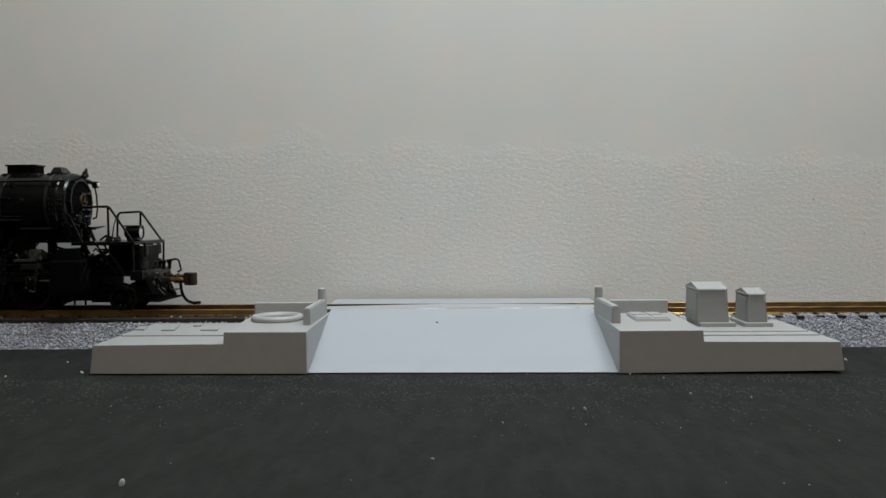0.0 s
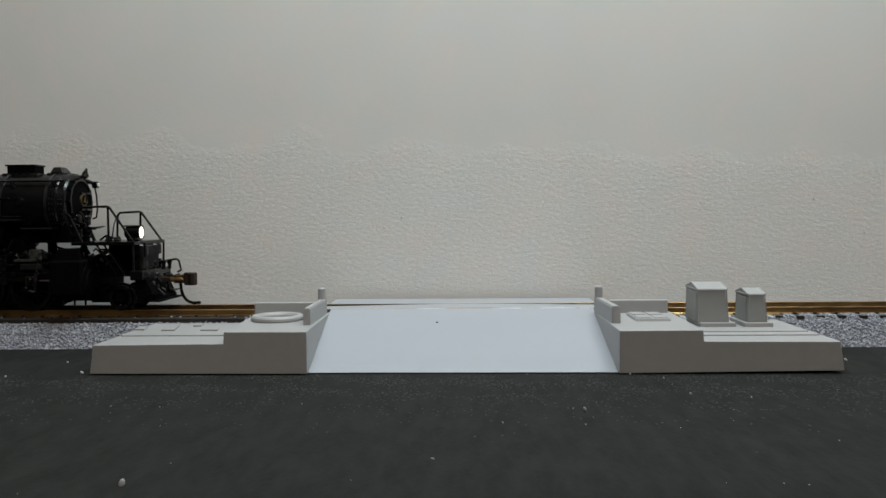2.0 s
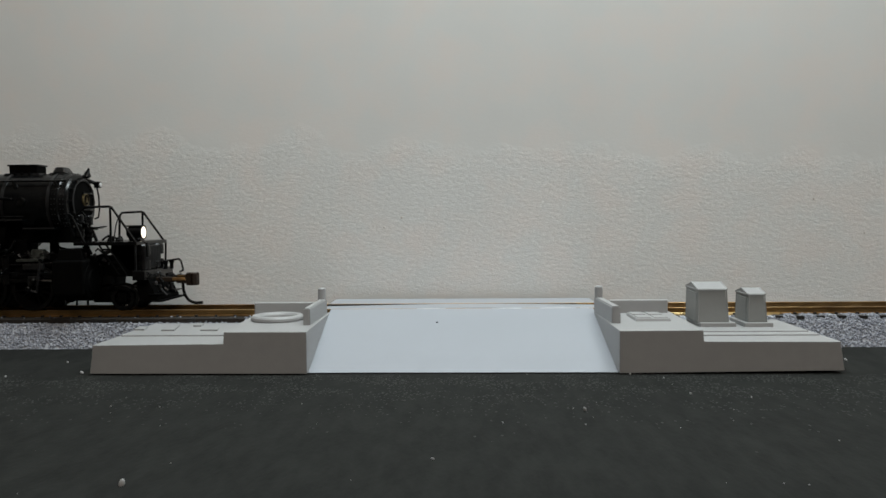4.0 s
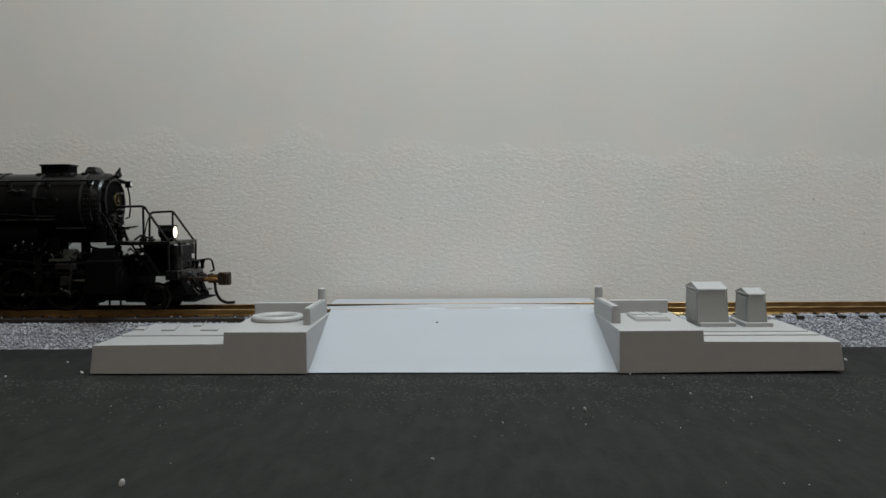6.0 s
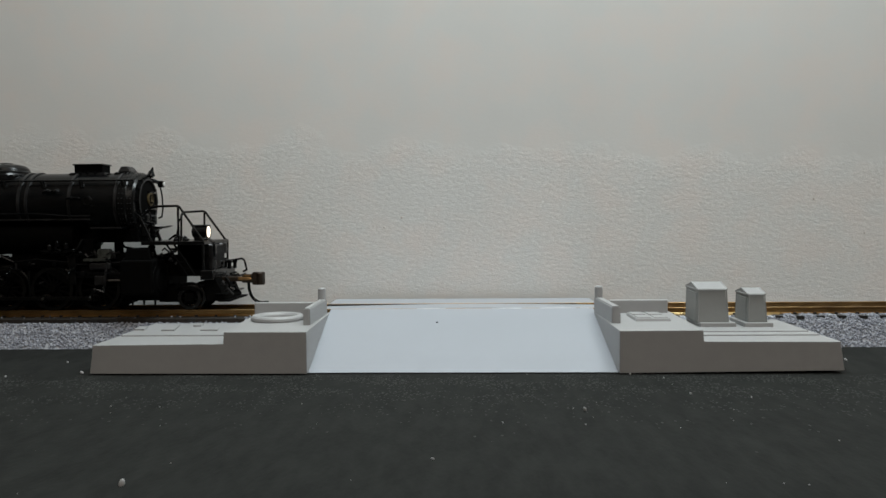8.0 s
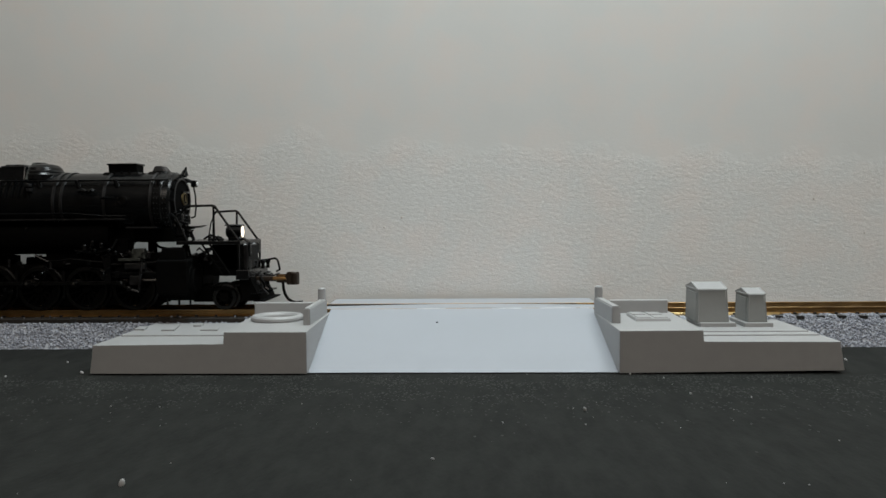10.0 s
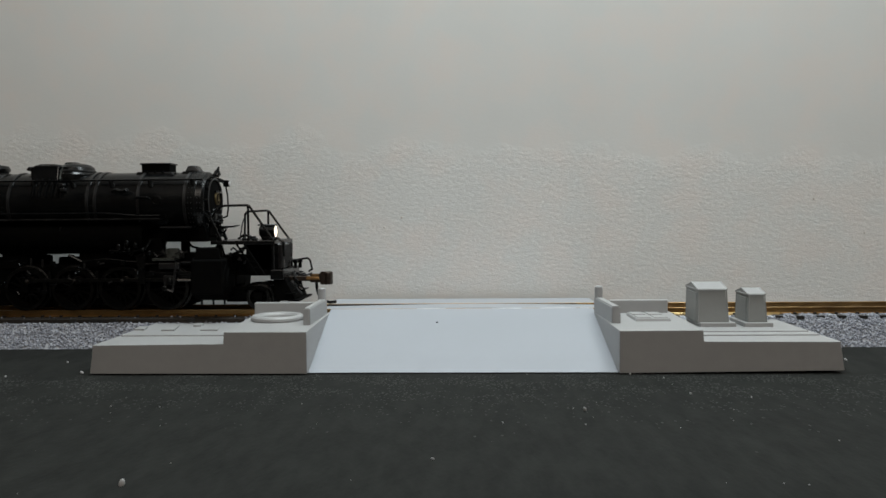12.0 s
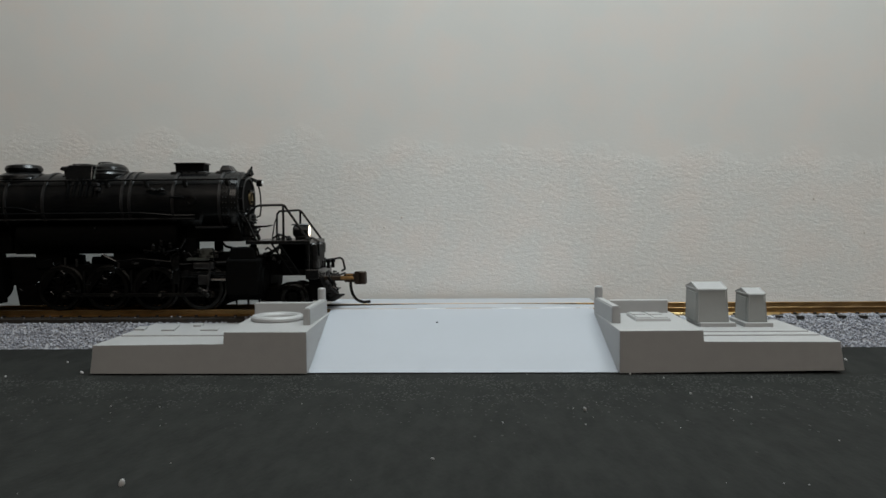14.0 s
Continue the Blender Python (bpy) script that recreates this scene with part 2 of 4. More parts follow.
def bed_height(y):
    """Top of the ballast across the track, y from its centre."""
    a = abs(y)
    if a < 14.0:
        return 11.45
    if a < 16.0:
        return 11.45 - (a - 14.0) * 1.05
    return max(0.2, 9.3 - (a - 16.0) * 1.6)


def build_ballast():
    bm = B()
    ys = [-21.8, -21, -19, -17, -16, -15, -13, 0, 13, 15, 16, 18, 20, 22, 33]
    outline = [(TRACK_Y / MM + y, bed_height(y)) for y in ys] + [(36, 0.0), (TRACK_Y / MM - 21.8, 0.0)]
    prism(bm, outline, -560, 560, "x")
    bed = tagged(part("ballast_bed", bm, BALLAST_BED), "grey ballast shoulder under the track", "ballast", kind="structure")
    # dark strip laid in for the shade beneath the engine's stretch of track
    tagged(part("bed_shade_strip", box(B(), -560, -84, TRACK_Y / MM - 15.3, TRACK_Y / MM + 15.3, 9.0, 11.62, 0.2), BED_SHADE), "dark brown strip standing for the locomotive's shade between the ties", "roadbed", kind="structure")
    ico = bmesh.new()
    bmesh.ops.create_icosphere(ico, subdivisions=1, radius=1.0)
    base = np.array([v.co for v in ico.verts])
    tri = np.array([[v.index for v in f.verts] for f in ico.faces])
    ico.free()
    rng = np.random.default_rng(4)
    verts, faces, k = [], [], 0
    spans = [(-215, -84, 15000), (92, 190, 12000), (-560, -215, 2500), (190, 560, 2500), (-84, 92, 900)]
    for x0, x1, count in spans:
        for _ in range(count):
            x = rng.uniform(x0, x1)
            y = rng.uniform(-22.4, -7) if rng.random() < 0.85 else rng.uniform(-7, 20)
            on_tie = abs((x / 7.4 + 0.5) % 1 - 0.5) * 7.4 < 1.6
            buried = x < -84
            if x < -84 and y > -15.4 and rng.random() < 0.997:
                continue
            if on_tie and abs(y) < 14 and not buried and rng.random() < 0.93:
                continue
            if (-54 < x < 45 and y > -14) or (66 < x < 114 and -14 < y < -8):
                continue
            s = rng.uniform(0.30, 0.60)
            heap = 0.2 if buried and y > -15.4 else 0.0
            q = base * rng.uniform(0.65, 1.15, (12, 1)) * s * rng.uniform(0.7, 1.2, 3)
            a = rng.uniform(0, 6.28)
            q = np.stack([q[:, 0] * math.cos(a) - q[:, 1] * math.sin(a), q[:, 0] * math.sin(a) + q[:, 1] * math.cos(a), q[:, 2]], 1)
            verts.append((q + (x, TRACK_Y / MM + y, bed_height(y) + heap + s * rng.uniform(-0.1, 0.55))) * MM)
            faces.append(tri + k)
            k += 12
    me = bpy.data.meshes.new("ballast_grains")
    me.from_pydata(np.concatenate(verts).tolist(), [], np.concatenate(faces).tolist())
    me.materials.append(GRAINS)
    tagged(new("ballast_grains", me), "loose grey and white stone ballast grains", "ballast", kind="stuff")


build_track()
build_ballast()


# ---- level crossing of grey plastic ----
def build_ramp():
    kit = tagged(empty("crossing_ramp"), "light grey plastic road ramp with raised side platforms", "ramp")
    # sloping road surface
    bm = B()
    n = 8
    rows = []
    for i in range(n + 1):
        f = i / n
        y = -56.6 + f * 48.6
        z = 0.35 + 13.9 * (f if f < 0.9 else 0.9 + (f - 0.9) * 0.9)
        rows.append((y, z))
    out = rows + [(-6.8, 14.36), (-6.3, 14.28), (-6.3, 14.0), (-7.0, 12.6), (-9, 12.2), (-56.6, 0.28), (-57.3, 0.28), (-57.3, 0.42)]
    prism(bm, out, -52.6, 44.9, "x")
    part("ramp_deck", bm, DECK, kit, "pale bluish grey sloping road surface")
    part("pinhole", lathe(B(), [(0.42, -0.3), (0.42, 0.2), (0.2, 0.24)], Matrix.Translation((-12.4, -19.6, 10.93)), 12), SPECK, kit, "tiny dark hole in the road surface")
    # the middle panel is bowed and sits lower at its ends
    bow = [(-57, 10.2), (49, 10.2), (49, 13.75), (30, 14.05), (10, 14.25), (-12, 14.28), (-30, 14.05), (-45, 13.75), (-57, 13.6)]
    part("crossing_panel", prism(B(), bow, -4.0, 9.8, "y"), DECK, kit, "pale plastic crossing panel laid between the rails")
    part("rear_crossing_panel", box(B(), -57, 49, 12.6, 31.0, 10.2, 14.2, 0.25), DECK, kit, "pale plastic crossing panel laid beside the rails")
    # black strip added as the shade of the groove and the unlit rail side
    part("flangeway_filler", box(B(), -57, 41, 9.86, 10.95, 11.0, 14.27, 0.05), TIE, kit, "dark strip standing for the shade in the groove beside the rail")
    # thin white rods added where the deck lip mirrors the overhead lamp
    for u0, u1 in ((-20.5, -9.5), (7.5, 18.5), (25.5, 38.5), (40.0, 43.5)):
        part("deck_edge_glint", wire(B(), [(u0, -6.75, 14.28), ((u0 + u1) / 2, -6.75, 14.4), (u1, -6.75, 14.28)], 0.2, 8), EDGE_GLINT, kit, "white sliver standing for the reflection along the road's upper edge")
    # platforms: low wing and raised block on either side
    for side, (x0, x1, xb0, xb1, zl, zb) in {"l": (-119.2, -76.8, -76.8, -51.0, 9.2, 13.2), "r": (70.1, 112.7, 44.9, 70.2, 9.4, 13.2)}.items():
        a, b = (1.2, 0) if side == "l" else (0, 1.2)
        zl, zb = zl + 0.3, zb + 0.2
        if side == "l":
            out = [(x0, 0.45), (xb1, 0.35), (xb1, zb), (xb0, zb), (xb0, zl), (x0 + a, zl)]
        else:
            out = [(xb0, 0.35), (x1, 0.35), (x1 - b, zl), (xb1, zl), (xb1, zb), (xb0, zb)]
        bm = prism(B(), out, -59.1, -8.9, "y")
        for v in bm.verts:
            if v.co.y > -20:
                v.co.x += {"l": -1.6, "r": -0.5}[side] if abs(v.co.x - (xb1 if side == "l" else xb0)) < 0.1 else {"l": -2.6, "r": 1.6}[side] if abs(v.co.x) < 80 else 0
        if side == "r":
            # the end of this wing stands back and is lifted a little off the sheet
            for v in bm.verts:
                f = (v.co.x - 44.7) / 69.2
                if v.co.y < -50:
                    v.co.y += 1.1 * f
                v.co.z += 0.55 * f if v.co.z < 5 else 0.1 * f
        bmesh.ops.bevel(bm, geom=list(bm.edges), offset=0.18, segments=2, affect="EDGES", profile=0.5)
        wing = part("platform", bm, PLASTIC, kit)
        part("support_rib", box(B(), x0 + 6, x0 + 8, -52, -14, -0.1, 1.2), PLASTIC, wing)
        part("support_rib", box(B(), xb0 + 8, xb0 + 10, -52, -14, -0.1, 1.2), PLASTIC, wing)
        zl -= 0.3
        step = (x0 + a + 1.0, x1, -41.5, -10.2) if side == "l" else (x0, x1 - b - 1.0, -46.0, -10.2)
        part("raised_slab", box(B(), *step, zl - 0.2, zl + 0.8, 0.15), PLASTIC, wing)
        if side == "r":
            part("upper_slab", box(B(), x0, x1 - b - 2.2, -40.5, -10.6, zl + 0.6, zl + 1.15, 0.12), PLASTIC, wing)
        if side == "l":
            for q in ([(-106.9, -32.7), (-102.4, -32.7), (-105.0, -20.2), (-109.8, -20.2)], [(-93.2, -33.0), (-87.2, -33.0), (-88.8, -26.3), (-94.6, -26.3)],
                      [(-117, -31), (-113.5, -31), (-115, -24), (-118, -24)], [(-99.5, -22), (-96.5, -22), (-97.5, -16), (-100.5, -16)]):
                part("surface_plate", prism(B(), q, zl + 0.6, zl + 1.35, "z"), PLASTIC, wing)
    # parapets with corner posts
    left = B()
    prism(left, [(-55.2, -44.0), (-52.9, -44.0), (-53.1, -12.0), (-55.6, -12.0)], 12.9, 18.9, "z")
    bmesh.ops.bevel(left, geom=list(left.edges), offset=0.35, segments=2, affect="EDGES")
    part("side_parapet", left, PLASTIC, kit)
    right = B()
    prism(right, [(45.5, -42.6), (48.3, -42.6), (47.2, -12.0), (44.4, -12.0)], 13.1, 19.0, "z")
    bmesh.ops.bevel(right, geom=list(right.edges), offset=0.35, segments=2, affect="EDGES")
    part("side_parapet", right, PLASTIC, kit)
    part("rear_parapet", box(B(), -79.2, -57.0, -15.2, -12.8, 12.9, 17.8, 0.35), PLASTIC, kit)
    part("rear_parapet", box(B(), 49.6, 70.2, -15.2, -12.8, 13.1, 18.1, 0.35), PLASTIC, kit)
    for x, top in ((-54.7, 23.0), (45.8, 23.2)):
        part("corner_post", lathe(B(), [(1.45, 18.6), (1.45, top - 0.5), (1.2, top - 0.15), (0.8, top)], Matrix.Translation((x, -13.6, 0)), 18), PLASTIC, kit)
    # well curb
    ring = [(8.8, 13.0), (9.1, 13.7), (9.0, 14.4), (8.4, 14.95), (7.6, 15.1), (6.8, 14.85), (6.2, 14.3), (6.0, 13.7), (6.0, 13.0), (8.8, 13.0)]
    part("ring_curb", lathe(B(), ring, Matrix.Translation((-67.0, -30.2, 0.25)), 48), PLASTIC, kit, "round raised rim like a manhole")
    # hatch cover
    hatch = part("hatch_cover", box(B(), 54.0, 65.8, -38.2, -21.0, 13.0, 14.4, 0.2, (0.4, 0.4, 0.4, 0.4)), PLASTIC, kit)
    for u0, u1, v0, v1 in ((54.9, 59.3, -37.1, -30.6), (60.4, 64.9, -37.1, -30.6), (54.9, 59.3, -28.6, -22.1), (60.4, 64.9, -28.6, -22.1)):
        part("hatch_panel", box(B(), u0, u1, v0, v1, 14.2, 14.7, 0.12), PLASTIC, hatch)
    # two small kiosks
    for x0, x1, px0, px1, y0, y1, eave, ridge in ((76.5, 86.9, 77.0, 89.0, -30.4, -15.0, 23.2, 25.2), (93.2, 99.6, 91.6, 101.2, -30.7, -17.5, 21.5, 23.2)):
        hut = tagged(empty("kiosk"), "small grey plastic gabled kiosk on a platform" if x0 > 90 else "larger grey plastic gabled kiosk on a platform", "kiosk", "kiosks on the platform")
        part("body", box(B(), x0, x1, y0, y1, 11.8, eave, 0.12, (0.2, 1.1, 0.5, 0.5)), KIOSK, hut)
        part("plinth", box(B(), px0, px1, y0 - 1.2, y1 + 1.2, 9.4, 12.0, 0.25), PLASTIC, hut)
        mid = (y0 + y1) / 2
        roof = B()
        prism(roof, [(y0 + 0.3, eave - 0.25), (y0 + 0.3, eave + 0.15), (mid, ridge), (y1 - 0.3, eave + 0.15), (y1 - 0.3, eave - 0.25)], x0 - 0.1, x1 - 0.5, "x")
        bmesh.ops.bevel(roof, geom=list(roof.edges), offset=0.15, segments=1, affect="EDGES")
        part("roof", roof, PLASTIC, hut)
        for xx, sgn in ((x0 + 0.05, -1), (x1 - 0.55, 1)):
            trim = wire(B(), [(xx, y0 + 0.5, eave), (xx, mid, ridge - 0.15), (xx, y1 - 0.5, eave)], 0.32, 6)
            part("gable_trim", wire(trim, [(xx, y0 + 0.5, eave - 0.1), (xx, y1 - 0.5, eave - 0.1)], 0.3, 6), PLASTIC, hut)
        for yy, xx in ((y0 + 0.05, x0 + 0.1), (y1 - 0.05, x0 + 0.1), (y0 + 0.05, x1 - 0.15)):
            lean = 0.25 if xx < x0 + 1 else -0.6
            part("corner_bead", rod(B(), (xx, yy, 11.9), (xx + lean, yy + (0.45 if yy < mid else -0.45), eave - 0.2), 0.22, seg=6), KIOSK, hut)
        part("gable_panel", box(B(), x0 - 0.3, x0 + 0.4, y0 + 1.6, y1 - 1.6, 12.2, eave - 1.2, 0.1, (0.2, 0, 0.5, 0.5)), KIOSK, hut)
        part("eave_strip", box(B(), x0, x1 - 0.9, y0 + 0.15, y0 + 0.75, eave - 0.55, eave - 0.1, 0.08), KIOSK, hut)
        base = Vector(((x0 + x1) / 2, mid, 9.4)) * MM
        hut.location = base
        for piece in hut.children:
            piece.location = -base


build_ramp()


# ---- locomotive, in millimetres from the headlight's lens and the rail top ----
AX, RW = (-39.0, -57.2, -75.4, -93.6, -146.0), 8.2
DRIVE = [(0.0, -128.1), (3.5, -128.1), (3.9, -127.6), (4.3, -125.7), (4.7, -123.0), (5.1, -120.3), (5.5, -118.1), (6.0, -114.8),
         (6.5, -111.5), (7.0, -108.2), (7.5, -105.0), (8.0, -101.7), (8.5, -98.4), (9.0, -95.1), (9.5, -91.8), (10.0, -88.4),
         (10.5, -85.1), (11.0, -82.0), (11.5, -78.7), (12.0, -75.5), (12.5, -72.4), (13.0, -69.2), (13.5, -65.9), (14.0, -62.4)]


def wheel_meshes(r, spokes, weight):
    """The pieces of a spoked wheel about the y axis, with its crank pin towards +x."""
    made = {"tyre": mesh_of("tyre", lathe(B(), [(r - 1.3, -1.2), (r - 0.1, -1.2), (r, -1.0), (r + 0.05, 0.9), (r + 0.7, 1.1), (r + 0.7, 1.6), (r - 1.3, 1.6), (r - 1.3, -1.2)], along_y(), 40), STEEL),
            "hub": mesh_of("hub", lathe(B(), [(0.0, -1.5), (1.5, -1.5), (1.7, -1.2), (1.7, 1.2), (0.0, 1.2)], along_y(), 16), WHEEL),
            "spoke": mesh_of("spoke", rod(B(), (1.2, 0, 0), (r - 1.0, 0, 0), 0.55, 0.42, 6), WHEEL)}
    if weight:
        arc = [((r - 1.0) * math.cos(a), (r - 1.0) * math.sin(a)) for a in [math.pi + 0.9 * (i / 8 - 0.5) * 2 for i in range(9)]]
        made["counterweight"] = mesh_of("counterweight", prism(B(), arc, -1.3, 0.6, "y"), WHEEL)
        made["crank_pin"] = mesh_of("crank_pin", lathe(B(), [(0.0, -4.3), (0.5, -4.3), (0.65, -4.1), (0.65, -2.4), (1.4, -2.2), (1.4, 0.6), (0, 0.6)], along_y(4.0, 0, 0), 14), POLISHED)
    return made, spokes


def put_wheel(name, kit, loco, x, y, r):
    made, spokes = kit
    wheel = new(name, made["tyre"])
    wheel.parent = loco
    for piece in made:
        if piece == "tyre":
            continue
        for i in range(spokes if piece == "spoke" else 1):
            ob = new(piece, made[piece])
            ob.parent = wheel
            ob.matrix_basis = pose(0, 0, 0, 0, 360 * i / spokes, 0) if piece == "spoke" else Matrix()
    return wheel, x, y, r


def build_locomotive():
    loco = tagged(empty("steam_locomotive"), "black articulated steam locomotive model with lit headlight", "locomotive")
    P = lambda name, bm, mat=BLACK, parent=loco, label="": part(name, bm, mat, parent, label)
    # boiler
    boiler = P("boiler", lathe(B(), [(0, -152), (12.0, -152), (12.0, -30.5), (12.35, -30.3), (12.35, -27.6), (12.0, -27.2), (11.8, -25.0), (11.2, -24.3), (9.6, -24.2), (0, -24.2)], along_x(0, 0, 40.2), 56))
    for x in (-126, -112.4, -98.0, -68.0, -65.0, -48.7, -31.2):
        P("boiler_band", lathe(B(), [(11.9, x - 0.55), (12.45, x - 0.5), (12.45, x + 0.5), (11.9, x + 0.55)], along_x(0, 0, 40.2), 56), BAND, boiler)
    rivets = B()
    for i in range(40):
        a = 2 * math.pi * i / 40
        for x in (-29.6, -28.4, -26.4, -25.3):
            bmesh.ops.create_icosphere(rivets, subdivisions=1, radius=0.26, matrix=Matrix.Translation((x, (12.35 if x < -27 else 11.9) * math.cos(a), 40.2 + (12.35 if x < -27 else 11.9) * math.sin(a))))
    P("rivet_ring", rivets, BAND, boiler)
    door = P("smokebox_door", lathe(B(), [(8.8, -24.4), (8.8, -23.6), (8.2, -23.3), (7.4, -23.5), (5, -23.0), (2.5, -22.7), (0, -22.6)], along_x(0, 0, 41.3), 40), MATT)
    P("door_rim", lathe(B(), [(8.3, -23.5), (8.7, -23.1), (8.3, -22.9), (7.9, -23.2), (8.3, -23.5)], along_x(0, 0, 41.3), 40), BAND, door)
    P("hinge_strap", wire(B(), [(-23.2, 7.6, 44.6), (-22.6, 3.0, 44.6), (-22.5, -2.0, 44.6)], 0.45), BLACK, door)
    P("hinge_strap", wire(B(), [(-23.2, 7.6, 38.2), (-22.6, 3.0, 38.2), (-22.5, -2.0, 38.2)], 0.45), BLACK, door)
    P("number_plate", lathe(B(), [(2.5, -23.0), (2.5, -22.2), (2.1, -22.0), (1.9, -22.2), (0, -22.2)], along_x(0, 0, 42.0), 24), PLATE, door, "round aged brass plate")
    P("plate_field", lathe(B(), [(0, -22.25), (1.9, -22.25), (1.9, -22.05), (0, -22.0)], along_x(0, 0, 42.0), 20), MATT, door)
    P("plate_emblem", prism(B(), [(-0.9, 41.0), (0.9, 41.0), (0.3, 42.2), (0, 43.4), (-0.3, 42.2)], -22.1, -21.8, "x"), PLATE, door)
    for a in range(0, 360, 30):
        c, s = math.cos(radians(a)), math.sin(radians(a))
        P("door_clamp", box(B(), -24.2, -23.1, 8.7 * c - 0.5, 8.7 * c + 0.5, 41.3 + 8.7 * s - 0.5, 41.3 + 8.7 * s + 0.5, 0.12), BLACK, door)
    # mountings on the boiler
    stack = P("smoke_stack", box(B(), -52.9, -37.4, -4.6, 4.6, 50.6, 52.4, 0.4, (0.9, 0.9, 0.6, 0.6)))
    P("stack_rim", box(B(), -50.4, -39.6, -3.4, 3.4, 52.2, 55.3, 0.2, (-0.1, -0.1, 0, 0)), MATT, stack)
    P("stack_lip", box(B(), -51.0, -39.1, -3.8, 3.8, 55.1, 55.7, 0.15), BLACK, stack)
    for x in (-48.0, -45.0, -42.0):
        P("stack_bolt", lathe(B(), [(0.45, 0), (0.45, 0.5), (0.2, 0.7), (0, 0.7)], Matrix.Translation((x, -4.2, 52.0)), 8), MATT, stack)
    fd = P("front_dome", box(B(), -35.6, -26.6, -4.2, 4.2, 50.6, 52.5, 0.5, (0.9, 0.9, 0.6, 0.6)))
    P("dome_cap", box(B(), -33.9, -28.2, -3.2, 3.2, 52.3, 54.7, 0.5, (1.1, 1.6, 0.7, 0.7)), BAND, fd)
    # low sand dome with a square sand box behind it
    squash = Matrix.Translation((-77.0, 0, 0)) @ Matrix.Diagonal((0.80, 1.05, 1, 1))
    sand_dome = P("sand_dome", lathe(B(), [(8.6, 49.8), (8.5, 51.6), (7.6, 52.7), (7.7, 53.3), (7.2, 54.4), (5.8, 55.4), (3.4, 55.95), (0, 56.1)], squash, 40))
    # paler ring made for the curved highlight low on the dome
    P("dome_rim_glint", lathe(B(), [(7.65, 52.5), (8.0, 52.7), (8.0, 53.1), (7.65, 53.3)], squash, 40), BAND, sand_dome)
    P("dome_strap", wire(B(), [(-79.6, -8.6, 49.6), (-79.4, -7.6, 52.4), (-79.0, -6.4, 54.4), (-78.6, -4.2, 55.5)], 0.5), WORN, sand_dome, "greyish strap over the dome")
    P("dome_lid", lathe(B(), [(2.8, 55.6), (2.8, 56.2), (2.2, 56.5), (0, 56.5)], Matrix.Translation((-79, 0, 0)), 24), BLACK, sand_dome)
    P("sand_box", box(B(), -91.2, -80.6, -8.4, 8.4, 48.6, 55.1, 0.5, (0.6, 0.2, 1.6, 1.6)), BLACK, sand_dome)
    P("box_lid", box(B(), -90.0, -83.6, -4.6, 4.6, 54.8, 55.7, 0.3), BLACK, sand_dome)
    P("box_hinge", box(B(), -88.6, -86.4, -5.4, -4.6, 54.6, 55.4, 0.15), BAND, sand_dome)
    P("turret_valve", lathe(B(), [(1.2, 50.6), (1.2, 53.0), (1.9, 53.2), (1.9, 54.4), (1.1, 54.8), (0, 54.8)], Matrix.Translation((-92.6, -3, 0)), 16), BLACK, sand_dome)
    P("valve_stem", wire(B(), [(-92.6, -3, 53.8), (-94.4, -3, 54.4), (-95.2, -3, 53.6)], 0.5), BLACK, sand_dome)
    for x in (-88.6, -86.2, -83.8, -81.4, -79.0, -77.4):
        w = [(x, -12.5 * math.sin(radians(a)), 40.2 + 12.5 * math.cos(radians(a))) for a in (40, 48, 56, 64, 72, 78)]
        P("sand_pipe", wire(B(), w, 0.42), MATT, sand_dome)
    for x, z in ((-77.4, 47.4), (-77.0, 45.6)):
        P("sand_valve", box(B(), x - 0.8, x + 0.8, -12.6, -10.2, z - 0.6, z + 0.6, 0.25), BAND, sand_dome)
    dome = P("steam_dome", lathe(B(), [(9.2, 50.0), (8.4, 51.6), (7.2, 52.4), (6.0, 52.9), (6.6, 53.3), (6.8, 54.3), (6.1, 55.4), (3, 56.0), (0, 56.1)], Matrix.Translation((-111.3, 0, 0)), 36))
    P("dome_ring", lathe(B(), [(8.5, 51.0), (9.0, 50.9), (8.9, 51.5), (8.3, 51.8)], Matrix.Translation((-111.3, 0, 0)), 36), BAND, dome)
    P("whistle", wire(B(), [(-121.5, -2, 51), (-121.5, -2, 53.2), (-123.4, -2, 53.6)], 0.6), BLACK, dome)
    # long handrail on stanchions
    hr = P("boiler_handrail", wire(B(), [(-152, -10.2, 49.0), (-24.5, -10.2, 49.0)], 0.38))
    for x in (-140, -118, -89.5, -74.5, -59.6, -44.9, -28.8):
        P("stanchion", rod(B(), (x, -10.2, 49.1), (x + 0.8, -9.8, 46.3), 0.65, 0.95, 10), BLACK, hr)
    hr2 = P("boiler_handrail", wire(B(), [(-152, 10.2, 49.0), (-24.5, 10.2, 49.0)], 0.38))
    # running boards
    P("running_board", box(B(), -152, -39.2, -15.2, -9, 33.9, 34.7, 0.1))
    P("running_board", box(B(), -152, -39.2, 9, 15.2, 33.9, 34.7, 0.1))
    P("front_board", box(B(), -39.0, -27.4, -15.2, -8, 30.7, 31.5, 0.1))
    P("front_board", box(B(), -39.0, -27.4, 8, 15.2, 30.7, 31.5, 0.1))
    # thin paler strips stand for the line of light on the boards
    P("board_edge_glint", box(B(), -152, -39.2, -15.35, -15.22, 34.2, 34.75), BAND)
    P("board_edge_glint", box(B(), -39.0, -27.4, -15.35, -15.22, 31.0, 31.55), BAND)
